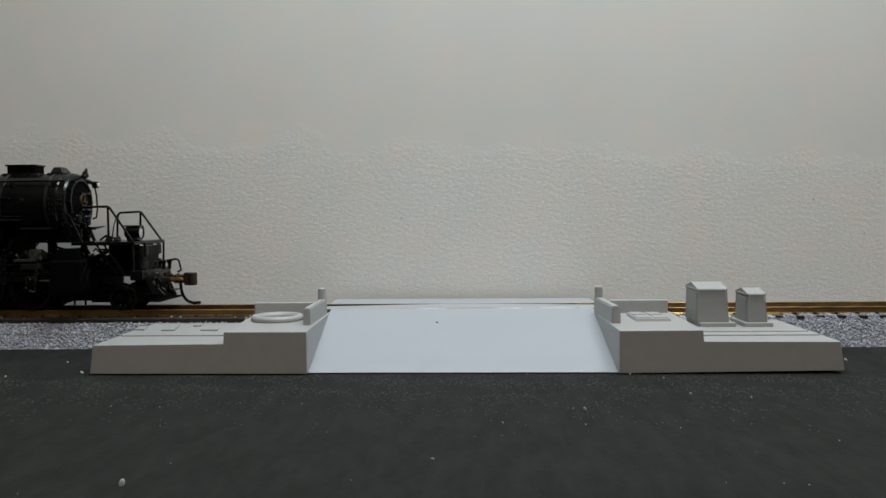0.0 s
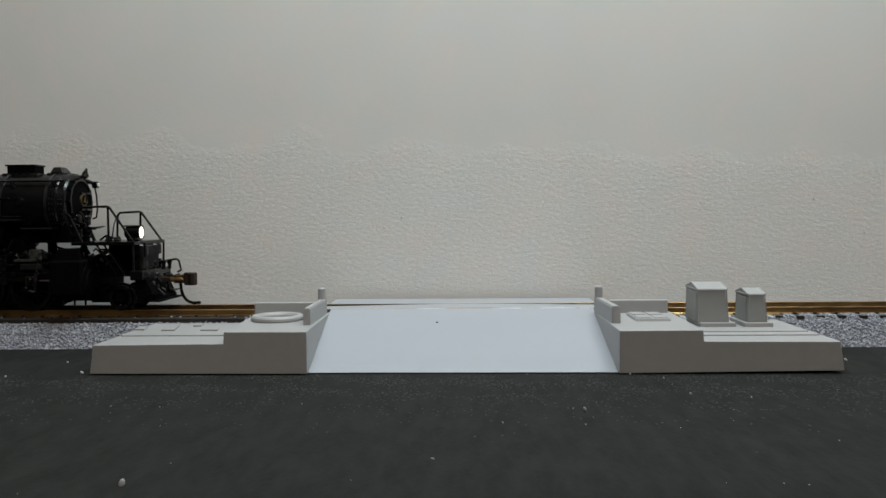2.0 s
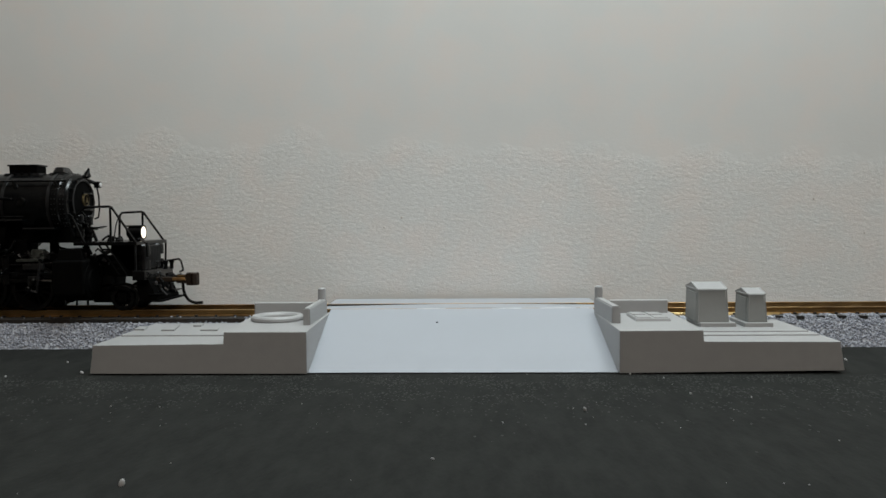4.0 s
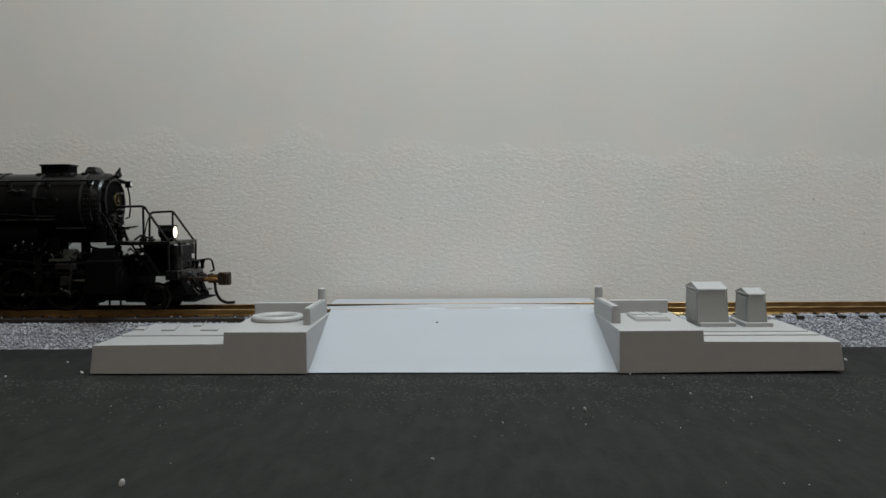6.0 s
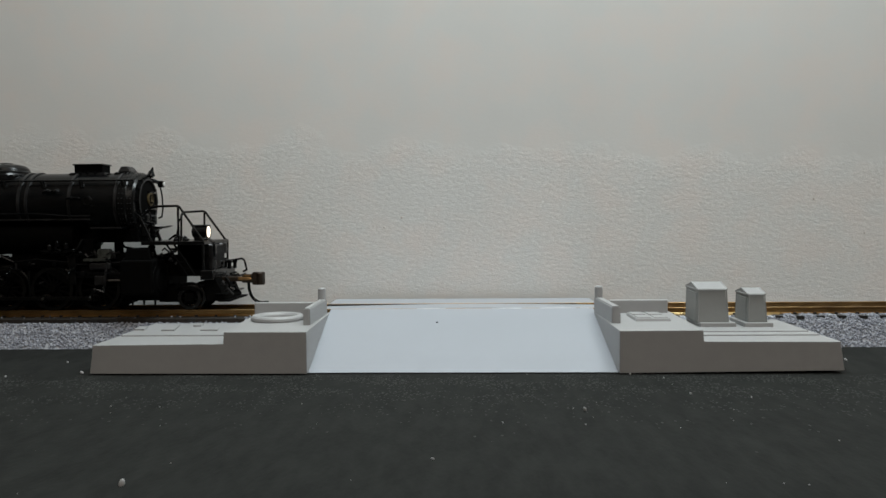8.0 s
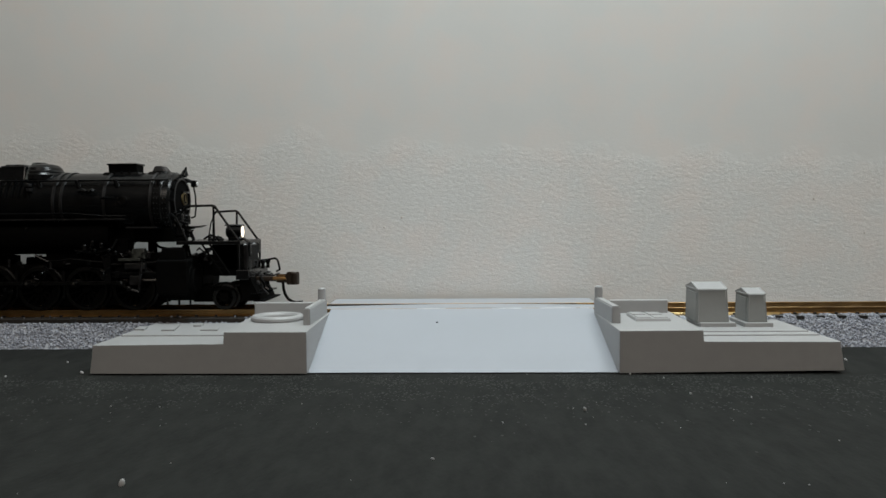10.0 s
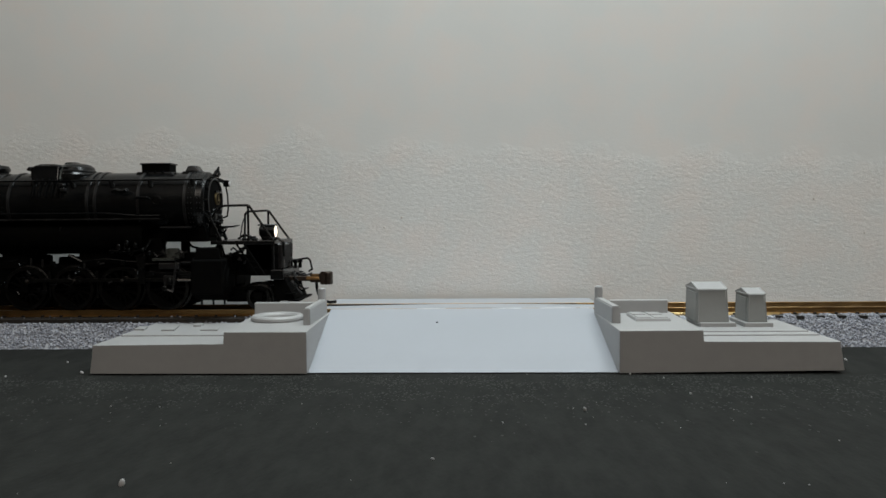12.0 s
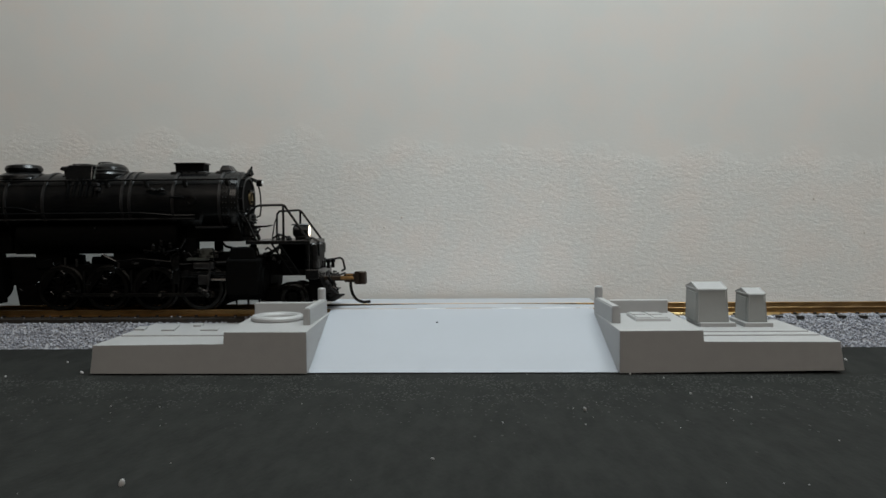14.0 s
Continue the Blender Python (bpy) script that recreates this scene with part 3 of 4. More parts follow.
    # valve gear and small fittings
    for x, z in ((-52.5, 25.4), (-49.2, 24.6), (-55.6, 24.0)):
        P("lubricator", lathe(B(), [(0.9, 0), (0.9, 1.6), (0.5, 2.2), (0, 2.3)], Matrix.Translation((x, -13.4, z - 1)), 12), BLACK)
    P("steam_pipe", wire(B(), [(-60, -11.5, 22.6), (-52, -11.8, 22.0), (-46, -11.8, 23.4), (-44, -11.5, 27)], 0.6), BLACK)
    P("spring_hanger", prism(B(), [(-76.8, 14), (-76.8, 20.0), (-79.6, 20.0), (-79.9, 20.6), (-81.2, 20.6), (-81.5, 19.9), (-84.6, 19.9), (-85.0, 19.2), (-85.4, 14)], -1, 1, "y"), MATT)
    P("spring_hanger", prism(B(), [(-94, 14), (-94, 20.6), (-91.5, 21.0), (-88.4, 20.6), (-88.2, 16.6), (-85.2, 16.6), (-85.2, 14)], -1, 1, "y"), MATT)
    for x, z in ((-90.6, 18.6), (-86.2, 18.2), (-70.2, 17.6)):
        P("spring_rod", rod(B(), (x, -10.5, z - 1.6), (x, -10.5, z + 1.4), 0.4), BAND)
    # short paler dashes in place of glints on the running gear
    for x, z, u, w in ((-90.6, 14.6, 1.3, -1.2), (-74.8, 12.2, 1.6, -0.5), (-59.6, 10.8, 1.4, 0.6), (-71.0, 16.0, 1.0, 0.8), (-62.6, 17.8, 1.8, 0.2)):
        P("gear_glint", wire(B(), [(x - u / 2, -12.4, z - w / 2), (x + u / 2, -12.4, z + w / 2)], 0.32), BAND)
    for x, z in ((-53.2, 23.0), (-51.8, 22.2), (-46.6, 22.2), (-77.6, 30.2), (-44.0, 21.2)):
        P("oil_cup", lathe(B(), [(0.7, 0), (0.8, 0.9), (0.5, 1.4), (0, 1.5)], Matrix.Translation((x, -13.2, z)), 10), BLACK)
    P("slide_cover", box(B(), -43.4, -35.0, -12.8, -8.0, 18.7, 19.7, 0.2), WORN, loco, "greyish worn cover plate")
    # thin pale strip for the light line on the cylinder's top edge
    P("cylinder_edge_glint", box(B(), -27.0, -15.4, -15.95, -15.8, 18.5, 19.0), WORN)
    P("bridge_casting", prism(B(), [(-15.5, 12.6), (-9.0, 12.6), (-9.0, 21.5), (-13.5, 19.2), (-15.5, 18.4)], -4, 4, "y"), MATT)
    P("drain_pipe", box(B(), -31.0, -14.0, -2, 2, 2.8, 7.0, 0.3), MATT)
    P("truck_plate", box(B(), -18.0, -8.6, -5, 5, 2.5, 8.2, 0.3), MATT)
    P("cross_head", box(B(), -39.6, -35.4, -12.2, -9.6, 9.6, 13.2, 0.3), BAND)
    P("piston_rod", wire(B(), [(-36, -10.8, 11.4), (-26.5, -10.8, 11.4)], 0.5), POLISHED)
    P("combination_lever", wire(B(), [(-34.5, -12.4, 18.4), (-35.2, -12.6, 12.0), (-36.0, -12.4, 7.2)], 0.5), BAND)
    P("union_link", wire(B(), [(-38.4, -12.6, 8.0), (-35.8, -12.6, 7.2)], 0.45), BAND)
    P("main_guide", box(B(), -46.0, -27.0, -12.0, -10.0, 13.4, 14.6, 0.2), BLACK)
    P("cylinder_lagging", box(B(), -41.2, -33.4, -12.6, -10.4, 15.6, 18.0, 0.4), BAND)
    # valves and pipes on the side sheet
    P("check_valve", wire(B(), [(-58, -12.2, 44.8), (-56, -13.0, 45.2), (-54.5, -13.2, 44.6)], 0.7))
    P("check_valve", wire(B(), [(-54.2, -12.6, 44.4), (-52.6, -13.4, 45.0), (-51.8, -12.6, 45.2)], 0.75))
    P("washout_plug", lathe(B(), [(1.9, 0), (1.9, 0.7), (1.3, 0.8), (1.2, 0.4), (0, 0.4)], Matrix.Translation((-41.6, -11.8, 41.2)) @ Matrix.Rotation(radians(90), 4, "X"), 20))
    P("feed_pipe", wire(B(), [(-49.5, -12.4, 42.4), (-45.0, -12.6, 42.4), (-44, -12.9, 41.9)], 0.45))
    P("feed_pipe", wire(B(), [(-112, -12.8, 39.0), (-106, -13.0, 38.7), (-99.5, -13.2, 37.2)], 0.45))
    P("feed_pipe", wire(B(), [(-152, -13.4, 36.6), (-60, -13.4, 36.6), (-48, -13.2, 35.6), (-40, -12.8, 35.6)], 0.4))
    # small fittings on the running gear, the smokebox front and the pilot
    rng = random.Random(23)
    for x0, x1, y0, y1, z0, z1, count, mat in ((-108, -30, -13.4, -12.2, 6.0, 21.0, 30, BLACK), (-27.0, -21.5, -9.0, -2.0, 28.5, 38.0, 16, BLACK), (-21, -9, -11.5, -8.5, 17.0, 24.0, 10, BAND),
                                               (6.4, 9.6, -10.5, 8.0, 6.5, 14.0, 14, BAND), (-60, -30, -11, -7, 20.0, 22.4, 12, BAND)):
        for _ in range(count):
            x, y, z = rng.uniform(x0, x1), rng.uniform(y0, y1), rng.uniform(z0, z1)
            kind = rng.random()
            if kind < 0.4:
                P("pipe_run", wire(B(), [(x, y, z), (x + rng.uniform(0.6, 2.6), y - rng.uniform(0, 0.5), z + rng.uniform(-1.2, 1.2)), (x + rng.uniform(2.4, 4.2), y, z + rng.uniform(-1.6, 1.2))], rng.uniform(0.22, 0.4), 6), mat)
            elif kind < 0.75:
                r = rng.uniform(0.35, 0.75)
                P("pipe_fitting", lathe(B(), [(0, -0.8), (r, -0.8), (r, 0.0), (r * 0.6, 0.2), (r * 0.6, 0.7), (0, 0.8)], Matrix.Translation((x, y, z)) @ Matrix.Rotation(rng.uniform(0, 3), 4, "Y"), 10), mat)
            else:
                w, h = rng.uniform(0.5, 1.1), rng.uniform(0.4, 0.9)
                P("bracket", box(B(), x - w, x + w, y - 0.5, y + 0.5, z - h, z + h, 0.15), mat)
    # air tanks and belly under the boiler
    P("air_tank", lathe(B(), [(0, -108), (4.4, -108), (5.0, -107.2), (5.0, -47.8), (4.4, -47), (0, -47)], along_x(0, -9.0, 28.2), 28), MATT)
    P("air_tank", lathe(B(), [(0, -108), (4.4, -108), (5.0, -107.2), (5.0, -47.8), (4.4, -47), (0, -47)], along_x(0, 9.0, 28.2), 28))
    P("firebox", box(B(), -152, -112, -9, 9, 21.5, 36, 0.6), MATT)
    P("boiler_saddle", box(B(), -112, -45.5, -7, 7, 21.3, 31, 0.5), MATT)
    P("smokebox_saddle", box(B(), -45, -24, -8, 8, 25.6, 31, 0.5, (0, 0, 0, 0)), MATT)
    P("receiver_pipe", wire(B(), [(-21.5, 0, 19.0), (-18.4, 0, 19.8), (-15.6, 0, 20.7), (-13.2, 0, 22.0), (-11.6, 0, 23.4), (-10.8, 0, 25.2)], 0.7), BAND)
    P("branch_pipe", wire(B(), [(-33.4, -3, 25.6), (-31.6, -3, 23.6), (-28.8, -3, 22.9), (-24.0, -3, 22.8)], 0.45), BLACK)
    P("branch_pipe", wire(B(), [(-36.2, -6, 22.4), (-33.6, -6, 21.2), (-31.2, -6, 21.0)], 0.5), BAND)
    P("drop_link", wire(B(), [(-41.6, -9, 23.8), (-40.2, -9, 21.4), (-39.8, -9, 19.6)], 0.6), BAND)
    P("guide_yoke", box(B(), -45.8, -40.6, -10.0, -6.0, 14.0, 27.0, 0.4), MATT)
    P("chest_lid", box(B(), -40.2, -34.4, -9.4, -6.0, 19.2, 23.2, 0.5, (0.5, 0.6, 0.4, 0.4)), WORN)
    P("exhaust_joint", rod(B(), (-35.3, 0, 19.5), (-35.3, 0, 27), 1.7), MATT)
    P("receiver_pipe", wire(B(), [(-47, -6, 20.5), (-40, -6, 21.6), (-33, -6, 20.8), (-22, -6, 20.4)], 0.8), MATT)
    P("valve_chamber", box(B(), -46.5, -27, -7, 7, 16.5, 21.3, 0.4), MATT)
    P("bolster", box(B(), -9.4, 0.5, -8, 8, 12.6, 24.8, 0.4), MATT)
    for y, z0 in ((-4.2, 27.4), (3.0, 27.0)):
        P("feed_pump", lathe(B(), [(0, z0), (1.7, z0), (2.1, z0 + 0.5), (2.1, z0 + 3.6), (1.2, z0 + 3.9), (1.2, z0 + 5.0), (2.0, z0 + 5.3), (2.0, z0 + 8.4), (1.4, z0 + 9.0), (0, z0 + 9.1)], Matrix.Translation((-23.4, y, 0)), 20))
    P("smokebox_pipe", wire(B(), [(-27.2, -8, 44), (-25.6, -9.2, 40), (-25.0, -8.8, 33), (-24, -7, 28)], 0.5))
    P("smokebox_pipe", wire(B(), [(-25.5, -2, 37.5), (-23.5, -2.5, 38), (-22.4, -1, 36), (-22.2, 0, 31)], 0.45))
    P("exhaust_pipe", lathe(B(), [(0.9, 20), (0.9, 23), (1.4, 23.2), (1.4, 24.0), (0.9, 24.2), (0.9, 27)], Matrix.Translation((-20.8, -4, 0)), 20), MATT)
    P("exhaust_elbow", box(B(), -30.5, -22.0, -5, 5, 20.5, 23.2, 0.8, (1.2, 1.2, 0.5, 0.5)), MATT)
    coil = P("cooling_coil", box(B(), 3.2, 4.4, -9.5, 4.5, 15.4, 24.4, 0.2), BAND, loco, "dark grey ribbed cooler panel")
    for i in range(9):
        P("rib", rod(B(), (4.5, -8.8 + i * 1.58, 15.8), (4.5, -8.8 + i * 1.58, 24.0), 0.42, seg=8), BAND, coil)
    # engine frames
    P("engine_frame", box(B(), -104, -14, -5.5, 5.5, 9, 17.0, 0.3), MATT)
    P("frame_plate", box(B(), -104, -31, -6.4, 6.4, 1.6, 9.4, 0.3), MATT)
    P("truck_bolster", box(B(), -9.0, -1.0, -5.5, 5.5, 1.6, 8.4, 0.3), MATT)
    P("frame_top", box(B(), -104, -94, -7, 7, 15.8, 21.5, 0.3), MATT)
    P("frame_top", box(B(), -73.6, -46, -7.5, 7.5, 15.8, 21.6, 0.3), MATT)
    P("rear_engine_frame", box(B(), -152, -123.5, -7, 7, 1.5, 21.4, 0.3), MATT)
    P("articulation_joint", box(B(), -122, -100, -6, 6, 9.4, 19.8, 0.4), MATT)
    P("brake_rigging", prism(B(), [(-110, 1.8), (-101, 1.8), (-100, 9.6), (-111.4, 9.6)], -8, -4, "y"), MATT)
    for y0, s in ((-10.6, -1), (10.6, 1)):
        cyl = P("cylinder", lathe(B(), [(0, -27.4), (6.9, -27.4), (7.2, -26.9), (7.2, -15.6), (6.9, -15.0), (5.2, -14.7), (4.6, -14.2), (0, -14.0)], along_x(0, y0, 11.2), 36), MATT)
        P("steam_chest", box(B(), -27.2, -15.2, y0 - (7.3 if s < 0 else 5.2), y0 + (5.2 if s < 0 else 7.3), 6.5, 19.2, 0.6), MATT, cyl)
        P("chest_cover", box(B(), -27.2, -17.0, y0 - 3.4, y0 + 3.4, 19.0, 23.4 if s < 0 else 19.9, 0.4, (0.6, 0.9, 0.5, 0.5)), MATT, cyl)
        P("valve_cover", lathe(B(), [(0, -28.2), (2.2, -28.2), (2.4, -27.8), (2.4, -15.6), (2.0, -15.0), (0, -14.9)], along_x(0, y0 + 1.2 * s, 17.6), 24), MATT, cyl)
        for x in (-25, -20.6, -16.4):
            P("drain_cock", rod(B(), (x, y0 + 2 * s, 4.4), (x, y0 + 2 * s, 2.2), 0.45, 0.35), BLACK, cyl)
        if s < 0:
            P("rear_cylinder", lathe(B(), [(0, -132), (6.6, -132), (6.6, -114.4), (6.0, -113.8), (0, -113.6)], along_x(0, y0, 11.0), 32), MATT)
            P("rear_steam_chest", box(B(), -131, -114, y0 - 5, y0 + 4, 12, 19.6, 0.4), MATT)
        P("crosshead_guide", box(B(), -46.5, -26.5, y0 - 0.8, y0 + 0.8, 12.4, 13.4, 0.2))
        P("valve_hanger", box(B(), -49, -46.5, y0 - 1.6, y0 + 1.2, 10, 21, 0.3))
        P("reverse_link", wire(B(), [(-50, y0 - 0.6 * -s * -1, 20), (-49.0, y0, 16), (-50.2, y0, 12)], 0.8))
        P("radius_rod", wire(B(), [(-50, y0, 17.2), (-27, y0, 18.2)], 0.5))
        P("lifting_arm", wire(B(), [(-76, y0, 21.0), (-71, y0, 18.5), (-62, y0, 19.5), (-50, y0, 18.2)], 0.5))
        P("brake_hanger", wire(B(), [(-66.3, y0 * 0.8, 15), (-66.3, y0 * 0.8, 4.5)], 0.7))
        P("brake_hanger", wire(B(), [(-84.5, y0 * 0.8, 15), (-84.5, y0 * 0.8, 4.5)], 0.7))
    # front deck, ladders, railings
    P("front_deck", box(B(), -21, 3.0, -13.5, 15.8, 24.6, 26.0, 0.2))
    P("deck_bracket", prism(B(), [(-9.5, 24.8), (2.4, 24.8), (2.4, 15), (-3, 15)], -8, 8, "y"), MATT)
    for y in (-6.5, 6.5):
        pump = P("air_pump", lathe(B(), [(0, 14.8), (2.8, 14.8), (3.0, 15.2), (3.0, 18.6), (1.9, 18.9), (1.9, 20.4), (3.0, 20.7), (3.0, 24.2), (2.6, 24.7), (0, 24.8)], Matrix.Translation((2.1, y, 0)), 24))
    for y in (-13.4, 13.4):
        lad = P("ladder", wire(wire(B(), [(-11.8, y, 25.6), (-3.8, y, 13.4)], 0.38), [(-9.0, y, 25.6), (-1.0, y, 13.4)], 0.38), MATT)
        for f in (0.2, 0.4, 0.6, 0.8):
            P("rung", wire(B(), [(-11.8 + 8.0 * f, y, 25.6 - 12.2 * f), (-9.0 + 8.0 * f, y, 25.6 - 12.2 * f)], 0.32), MATT, lad)
    near = P("deck_railing", wire(B(), [(-21.5, -12.4, 34.4), (-17.0, -12.8, 38.6), (-15.6, -13, 39.0), (-7.2, -13, 39.1), (-6.4, -13, 38.8), (2.2, -13, 26.2), (2.2, -13, 15)], 0.45))
    P("railing_post", wire(B(), [(-6.9, -13, 39.0), (-6.9, -13, 25.8)], 0.45), BLACK, near)
    P("railing_post", wire(B(), [(-21.2, -13, 35), (-17.0, -13, 25.8)], 0.45), BLACK, near)
    far = P("deck_railing", wire(B(), [(-16.4, 15.2, 25.8), (-16.3, 15.8, 35.8), (-15.4, 15.8, 37.0), (-7.4, 15.8, 37.4), (-6.4, 15.8, 37.0), (2.5, 15.8, 24.5), (2.5, 15.0, 15)], 0.45))
    P("railing_post", wire(B(), [(-6.8, 15.8, 37.4), (-6.8, 15.2, 25.8)], 0.45), BLACK, far)
    P("brace_wire", wire(B(), [(-17.8, 13.2, 26), (-16.7, 13.2, 32.3), (-15.7, 13.2, 34.8)], 0.25), BLACK, far)
    for x, y, z, r in ((-10.6, -6, 26.0, 0.9), (-8.4, -8, 26.0, 0.7), (-5.8, -9, 26.0, 1.1), (0.8, -6, 26.0, 0.9), (-11.5, 6, 26.0, 0.8)):
        P("deck_valve", lathe(B(), [(r, z - 0.3), (r, z + 0.7), (r * 0.6, z + 1.0), (r * 0.6, z + 1.5), (0, z + 1.7)], Matrix.Translation((x, y, 0)), 12))
    P("pump_pipe", wire(B(), [(-12.0, -9, 26.6), (-9.5, -9.4, 28.2), (-7.2, -8, 27.2), (-5.5, -6, 26.4)], 0.4))
    P("pump_pipe", wire(B(), [(1.0, -9.6, 25.6), (3.2, -10, 26.8), (5.4, -10, 25.4), (5.6, -10, 20.0)], 0.45))
    # headlight
    head = P("headlight", lathe(B(), [(0, -6.0), (1.9, -6.0), (2.5, -5.4), (2.55, -0.4), (2.75, -0.3), (2.75, 0.2), (2.35, 0.2), (2.3, -0.5), (2.3, -0.9)], along_x(0, 0, 29.2), 32), BLACK, loco, "round black headlight housing")
    P("visor", box(B(), -6.6, 0.4, -2.0, 2.0, 31.4, 32.0, 0.2, (0.3, 0.2, 0.4, 0.4)), BLACK, head)
    P("headlight_bracket", box(B(), -5.2, -1.2, -1.6, 1.6, 26.0, 27.2, 0.2), BLACK, head)
    P("lens", lathe(B(), [(0, -1.2), (2.3, -1.2), (2.3, -0.35), (1.2, -0.05), (0, 0.0)], along_x(0, 0, 29.2), 28), LENS, head, "frosted round lens")
    bulb = P("bulb", lathe(B(), [(0, -0.5), (2.2, -0.5), (2.2, 0.0), (1.6, 0.22), (0, 0.35)], along_x(0, 0, 0), 28), GLOW, head, "glowing warm white bulb")
    # smokebox front: step, bell, marker lamp and wire
    P("front_step", prism(B(), [(-26, 30.6), (-15.4, 30.8), (-13.4, 31.5), (-13.2, 31.8), (-15.2, 31.5), (-26, 31.4)], -6, -2, "y"))
    P("front_step", box(B(), -26, -20.5, 2, 6, 30.2, 30.9, 0.15))
    P("smokebox_pipe", wire(B(), [(-27.5, -9, 35), (-24.5, -9.5, 36.5), (-22, -8, 34)], 0.6))
    P("smokebox_pipe", wire(B(), [(-28, -6, 31), (-24, -6, 33.5), (-23, -3, 32.5)], 0.7))
    P("smokebox_pipe", wire(B(), [(-27.5, 4, 29), (-22.5, 4, 31), (-20.5, 4, 26)], 0.7))
    bell = P("bell", lathe(B(), [(1.5, 51.0), (1.4, 51.5), (1.15, 52.2), (0.95, 52.8), (0.5, 53.2), (0, 53.3)], Matrix.Translation((-23.8, 4.5, 0.2)), 20))
    P("bell_bracket", wire(B(), [(-27.5, 2.6, 50.0), (-24.0, 2.6, 51.2), (-23.2, 4.5, 54.3), (-24.0, 6.4, 51.2), (-27.5, 6.0, 49.6)], 0.4), BLACK, bell)
    P("bell_arm", wire(B(), [(-28, 4.5, 50.4), (-24.4, 4.5, 51.6), (-23.0, 4.5, 51.0)], 0.7), BLACK, bell)
    lamp = P("marker_lamp", box(B(), -22.0, -19.8, 5.8, 8.0, 46.8, 49.4, 0.35), BLACK, loco, "small square marker lamp")
    P("lamp_arm", wire(B(), [(-27.5, 3, 49.8), (-23.5, 5.5, 49.6), (-21.4, 6.6, 48.6)], 0.7), BLACK, lamp)
    P("lamp_glass", lathe(B(), [(0, 0), (0.9, 0), (0.8, 0.35), (0, 0.4)], along_x(-19.9, 6.9, 48.1), 14), LENS, lamp, "grey lamp glass")
    P("lamp_wire", wire(B(), [(-21.2, 7, 46.8), (-20.6, 7, 43.5), (-20.4, 7, 38.5), (-20.9, 7, 35.2), (-22.4, 7, 34.6)], 0.32), BLACK, lamp)
    # pilot, coupler and fittings
    P("pilot_beam", box(B(), 1.2, 6.0, -14, 14, 11.5, 15.2, 0.3))
    pil = B()
    prism(pil, [(1.4, 12.0), (6.0, 12.0), (7.0, 8.5), (9.5, 4.4), (9.2, 3.4), (2.4, 3.4), (2.2, 8.6)], -11, 11, "y")
    bmesh.ops.bevel(pil, geom=list(pil.edges), offset=0.3, segments=1, affect="EDGES")
    pilot = P("pilot", pil, MATT)
    P("footboard", box(B(), 7.0, 11.6, -11.8, 11.8, 3.2, 3.8, 0.15), MATT, pilot)
    P("footboard", box(B(), 6.0, 10.2, -11.8, -4, 5.8, 6.3, 0.15), MATT, pilot)
    P("footboard", box(B(), 6.0, 10.0, 3, 12.5, 5.8, 6.4, 0.15), BLACK, pilot)
    cp = B()
    prism(cp, [(17.8, -4.2), (22.0, -4.3), (22.4, -3.4), (22.4, -1.8), (20.0, -1.5), (19.4, -2.4), (17.8, -1.6)], 8.8, 13.7, "z")
    box(cp, 13.8, 18.0, -4.0, -1.8, 9.6, 12.9)
    bmesh.ops.bevel(cp, geom=list(cp.edges), offset=0.3, segments=2, affect="EDGES")
    coup = P("coupler", cp, BRONZE, loco, "dark bronze knuckle coupler")
    P("coupler_shank", box(B(), 12.4, 17.9, -4.5, -2.2, 10.6, 12.0, 0.4, (0, 0.6, 0.2, 0.2)), SHANK, coup, "shiny bronze coupler shank")
    P("draft_arm", box(B(), 6.0, 13.8, -4.2, -1.9, 10.2, 12.0, 0.3), BRONZE, coup)
    P("knuckle", lathe(B(), [(0, 8.9), (1.2, 8.9), (1.3, 9.2), (1.3, 13.3), (1.0, 13.6), (0, 13.6)], Matrix.Translation((20.9, -3.9, 0)), 16), BRONZE, coup)
    P("spring_box", box(B(), 14.6, 17.4, -4.35, -3.9, 12.2, 12.7, 0.1), SHANK, coup)
    P("trip_pin", wire(B(), [(16.2, -3, 9.6), (16.4, -3, 7.0), (17.0, -3, 5.0), (18.0, -3, 3.4), (19.4, -3, 2.4), (21.1, -3, 1.9), (23.8, -3, 2.1)], 0.58, 10), BLACK, coup, "curved black wire pin")
    cut = P("uncoupling_lever", wire(B(), [(3, 2, 17.6), (7.6, 8, 17.9), (10.6, 8, 18.4), (11.6, 8, 17.6), (12.4, 8, 13.9), (11.2, 7, 13.2)], 0.4))
    for x, y in ((4.4, 1), (6.2, 6), (7.4, 9)):
        P("hose_post", lathe(B(), [(0.7, 14.5), (0.7, 16.5), (1.0, 16.8), (1.0, 17.8), (0.5, 18.2), (0, 18.2)], Matrix.Translation((x, y, 0)), 12), BLACK, cut)
    P("air_hose", wire(B(), [(7.2, 4, 13), (8.4, 4, 10), (9.0, 4, 7.0), (10.4, 4, 6.0)], 0.6))
    P("air_hose", wire(B(), [(8.0, -5, 12), (9.4, -5, 10), (9.8, -5, 8.0), (11.0, -5, 7.2)], 0.6))
    # leading truck
    truck = P("truck_frame", wire(B(), [(-10, -9.6, 7.4), (-7.5, -9.6, 8.0), (-4.5, -9.6, 8.2), (-1.4, -9.6, 7.2)], 0.7), MATT)
    P("axle_box", box(B(), -6.2, -2.8, -10.2, 10.2, 3.0, 6.4, 0.3), MATT, truck)
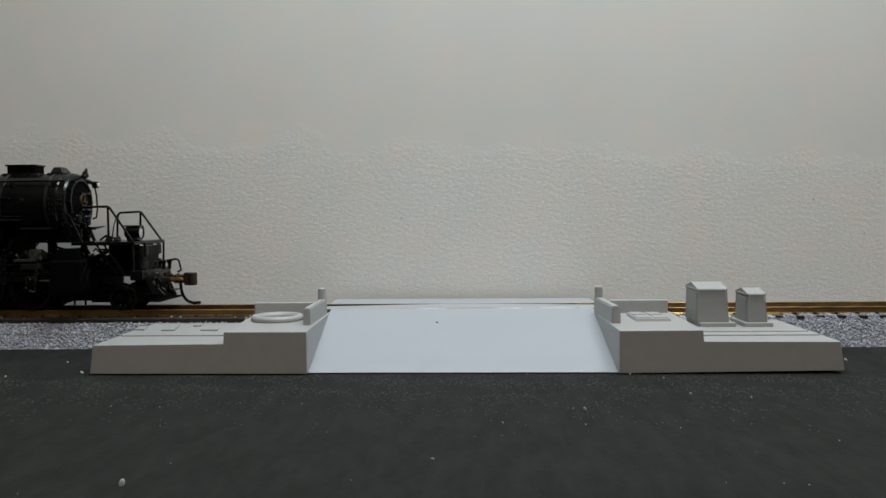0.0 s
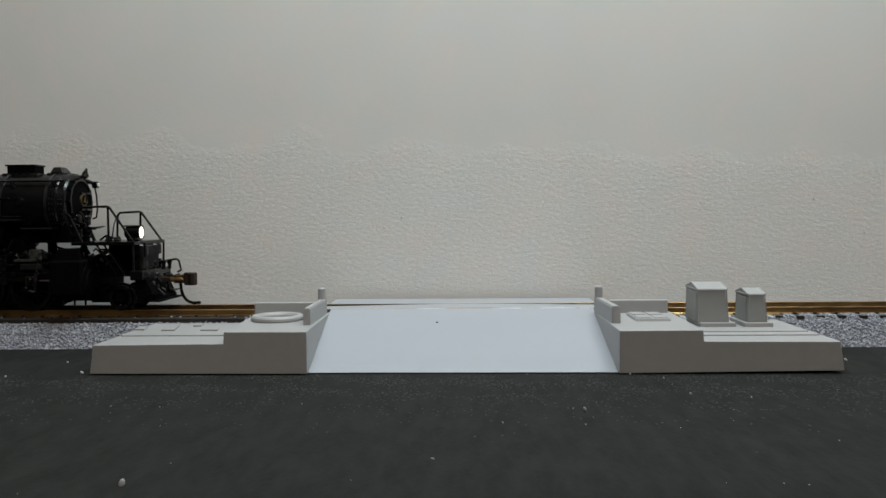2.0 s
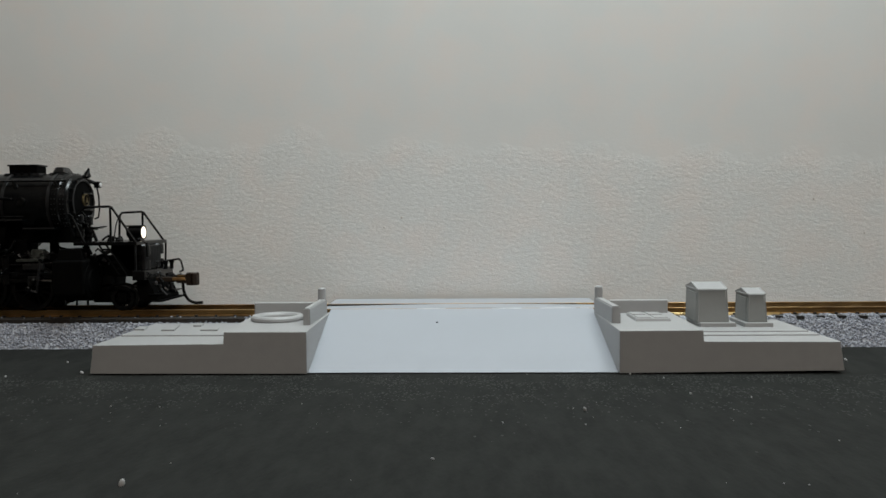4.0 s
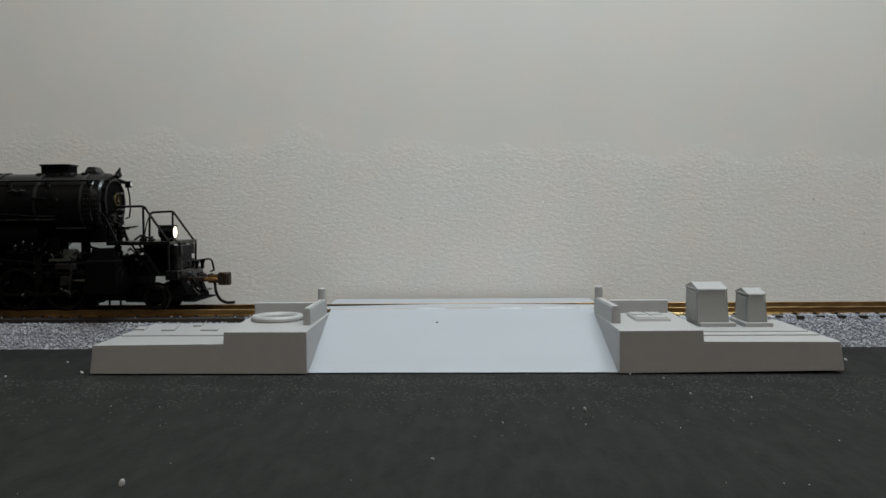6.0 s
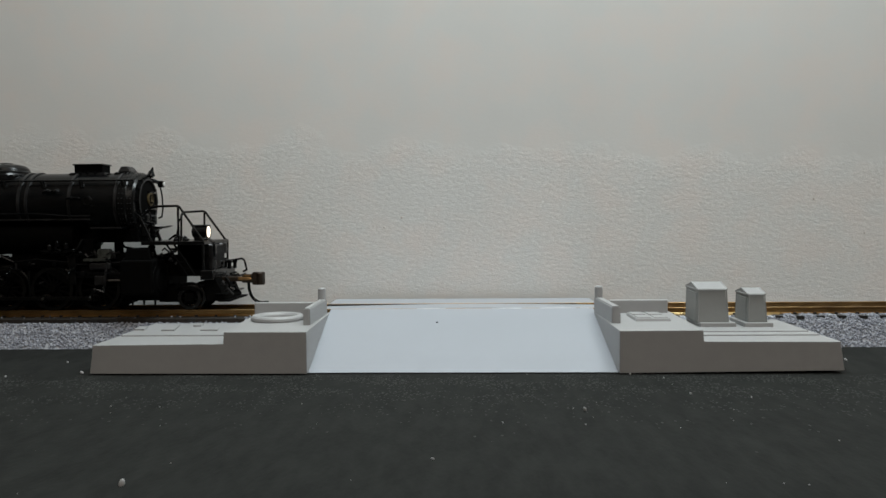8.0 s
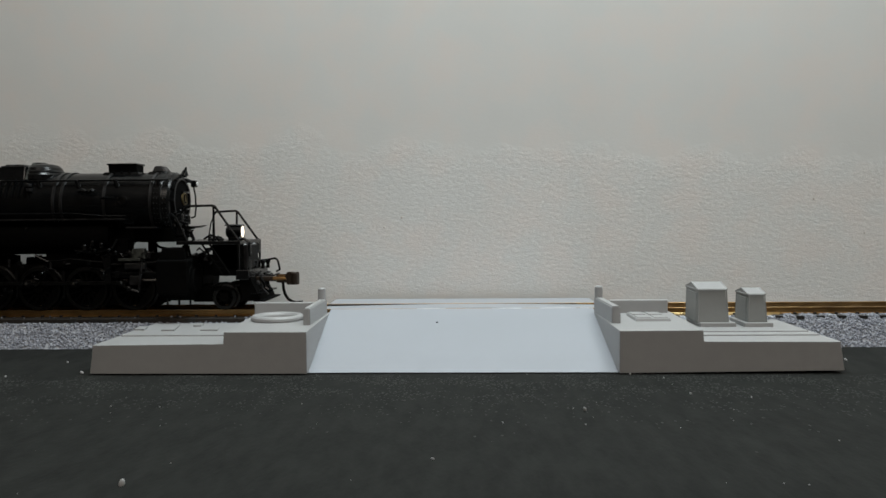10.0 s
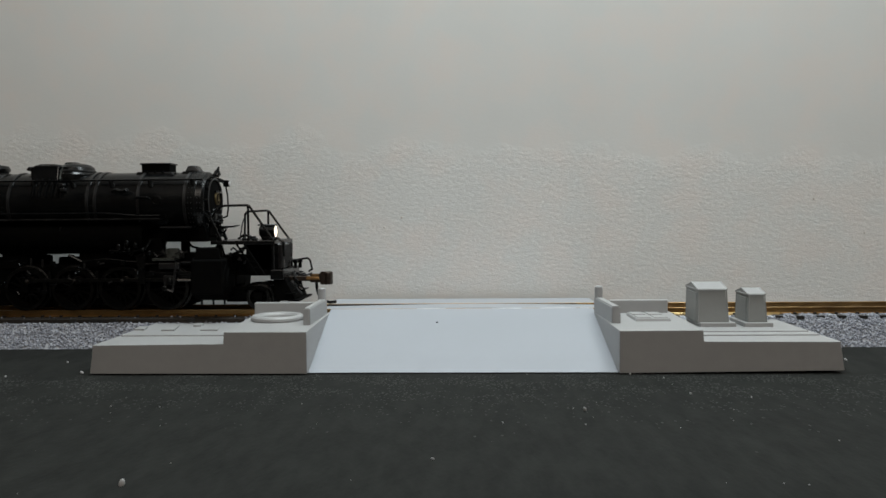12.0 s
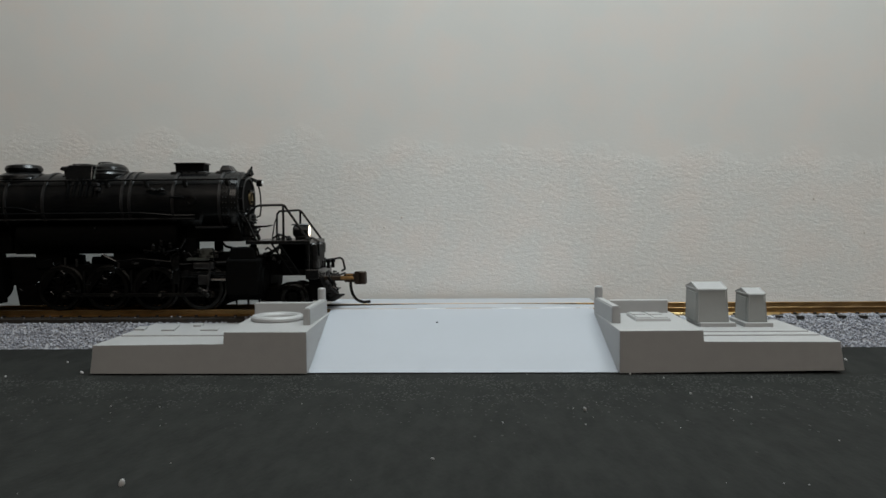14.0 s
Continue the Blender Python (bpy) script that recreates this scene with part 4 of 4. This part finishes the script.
    P("splash_guard", wire(B(), [(-9.6, -10.8, 7.6), (-8.0, -10.8, 9.2), (-5.8, -10.8, 10.0), (-3.0, -10.8, 10.2), (-0.6, -10.8, 9.6), (0.2, -10.8, 8.4)], 0.5), MATT, truck)
    # wheels and axles
    wheels = []
    drv, small = wheel_meshes(RW, 14, True), wheel_meshes(4.5, 9, False)
    for x in AX:
        P("axle", rod(B(), (x, -8, RW), (x, 8, RW), 1.2), MATT)
        wheels += [put_wheel("driving_wheel", drv, loco, x, y, RW) for y in (-8.4, 8.4)]
    P("axle", rod(B(), (-4.5, -8, 4.5), (-4.5, 8, 4.5), 0.9), MATT)
    wheels += [put_wheel("pilot_wheel", small, loco, -4.5, y, 4.5) for y in (-8.4, 8.4)]
    crank = B()
    prism(crank, [(0.6, -0.35), (3.8, -0.5), (3.8, 0.5), (0.6, 0.35)], -5.2, -4.7, "y")
    for x in (0.4, 4.0):
        lathe(crank, [(0, -5.6), (0.6, -5.6), (0.95, -5.3), (0.95, -4.4), (0, -4.4)], along_y(x, 0, 0), 14)
    part("return_crank", crank, STEEL, wheels[0][0], "worn steel return crank")
    rods = B()
    lo, hi = AX[3], AX[0]
    box(rods, lo, hi, -0.5, 0.5, -0.65, 0.65, 0.1)
    for x in AX[:4]:
        rod(rods, (x, -0.8, 0), (x, 0.8, 0), 1.35, seg=16)
        rod(rods, (x, -1.3, 0), (x, -0.7, 0), 0.7, seg=10)
    side = P("side_rod", rods, STEEL, loco, "dark steel side rod")
    return loco, wheels, side, bulb


LOCO, WHEELS, SIDE_ROD, BULB = build_locomotive()


# ---- lint on the foam ----
def build_lint():
    rng = random.Random(7)
    bm = B()
    pts = [(-63.9, -160.0, 0.75), (27.9, -104.1, 0.62), (-123.3, -55.9, 0.55), (58.9, -85.9, 0.35), (7.1, -116.1, 0.28), (-8.0, -144.0, 0.32), (47.9, -59.6, 0.40),
           (-144.6, -61.5, 0.40), (121.8, -39.1, 0.50), (-136.1, -40.0, 0.35), (73.7, -90.0, 0.25), (-80.6, -100.5, 0.25), (56.9, -64.7, 0.25), (-93.7, -99.9, 0.22)]
    pts += [(rng.uniform(-170, 170), rng.uniform(-165, -45), rng.uniform(0.08, 0.17)) for _ in range(45)]
    for x, y, r in pts:
        if -121 < x < 115 and y > -57.5:
            continue
        m = Matrix.Translation((x, y, r * 0.5 + max(0.0, (y + 50) / 32 * 1.5))) @ Euler((rng.random() * 3, rng.random() * 3, rng.random() * 3)).to_matrix().to_4x4() @ Matrix.Diagonal((1.25, 0.9, 0.7, 1))
        bmesh.ops.create_icosphere(bm, subdivisions=2 if r > 0.3 else 1, radius=r, matrix=m)
    tagged(part("lint", bm, LINT), "small white specks of lint and plaster dust", "dust", kind="stuff")


def build_dust():
    """Fine grey dust, thickest just before the ramp."""
    rng = np.random.default_rng(11)
    count = 14000
    x, y, r = rng.uniform(-175, 175, count), -59.6 - np.abs(rng.normal(0, 22, count)), rng.uniform(0.09, 0.34, count)
    clump = np.sin(x * 0.21 + 1.3 * np.sin(y * 0.17)) + np.sin(y * 0.33 + x * 0.05)
    keep = clump + rng.normal(0, 0.9, count) > 0.0
    x, y, r = x[keep], y[keep], r[keep]
    base = np.array([(1, 0, 0), (0.2, 0.9, 0), (-0.9, 0.5, 0), (-0.7, -0.7, 0), (0.4, -0.9, 0), (0, 0, 0.35)])
    tri = np.array([(0, 1, 5), (1, 2, 5), (2, 3, 5), (3, 4, 5), (4, 0, 5)])
    verts = (base[None] * r[:, None, None] * np.array([1.0, 1.8, 1.0]) + np.stack([x, y, np.full(len(x), 0.1)], 1)[:, None]) * MM
    faces = tri[None] + 6 * np.arange(len(x))[:, None, None]
    me = bpy.data.meshes.new("dust")
    me.from_pydata(verts.reshape(-1, 3).tolist(), [], faces.reshape(-1, 3).tolist())
    me.materials.append(DUST)
    tagged(new("dust", me), "fine grey dust scattered on the black sheet", "dust", kind="stuff")


build_dust()


def build_wall_specks():
    """A few pin pricks in the paint."""
    bm = B()
    for x, z, r in ((-29.5, 48.4, 0.5), (143.2, 54.7, 0.5), (164.2, 40.4, 0.45), (-37.0, 44.2, 0.4)):
        lathe(bm, [(r, 0.0), (r, 0.12), (r * 0.5, 0.2)], Matrix.Translation((x, WALL_Y / MM + 0.05, z)) @ Matrix.Rotation(radians(90), 4, "X"), 10)
    tagged(part("paint_specks", bm, NICK), "tiny brown specks and nicks in the painted wall", "specks", kind="stuff")


build_lint()
build_wall_specks()


# ---- what moves ----
def motions():
    walk(LOCO, [(t, pose(x * MM, TRACK_Y, RAIL_Z)) for t, x in DRIVE])
    last = DRIVE[-1][1]
    for wheel, x, y, r in WHEELS:
        turned = Matrix.Rotation(math.pi if y > 0 else 0.0, 4, "Z")
        walk(wheel, [(t, pose(x * MM, y * MM, r * MM, 0, 35 + math.degrees((d - last) / r), 0) @ turned) for t, d in DRIVE])
    rows = []
    for t, d in DRIVE:
        a = radians(35) + (d - last) / RW
        rows.append((t, pose(4.0 * math.cos(a) * MM, -11.3 * MM, (RW - 4.0 * math.sin(a)) * MM)))
    walk(SIDE_ROD, rows)
    lit, dark = pose(0.05 * MM, 0, 29.2 * MM), pose(-2.6 * MM, 0, 29.2 * MM)
    walk(BULB, [(0.0, dark), (1.13, dark), (1.23, lit), (14.0, lit)])


motions()
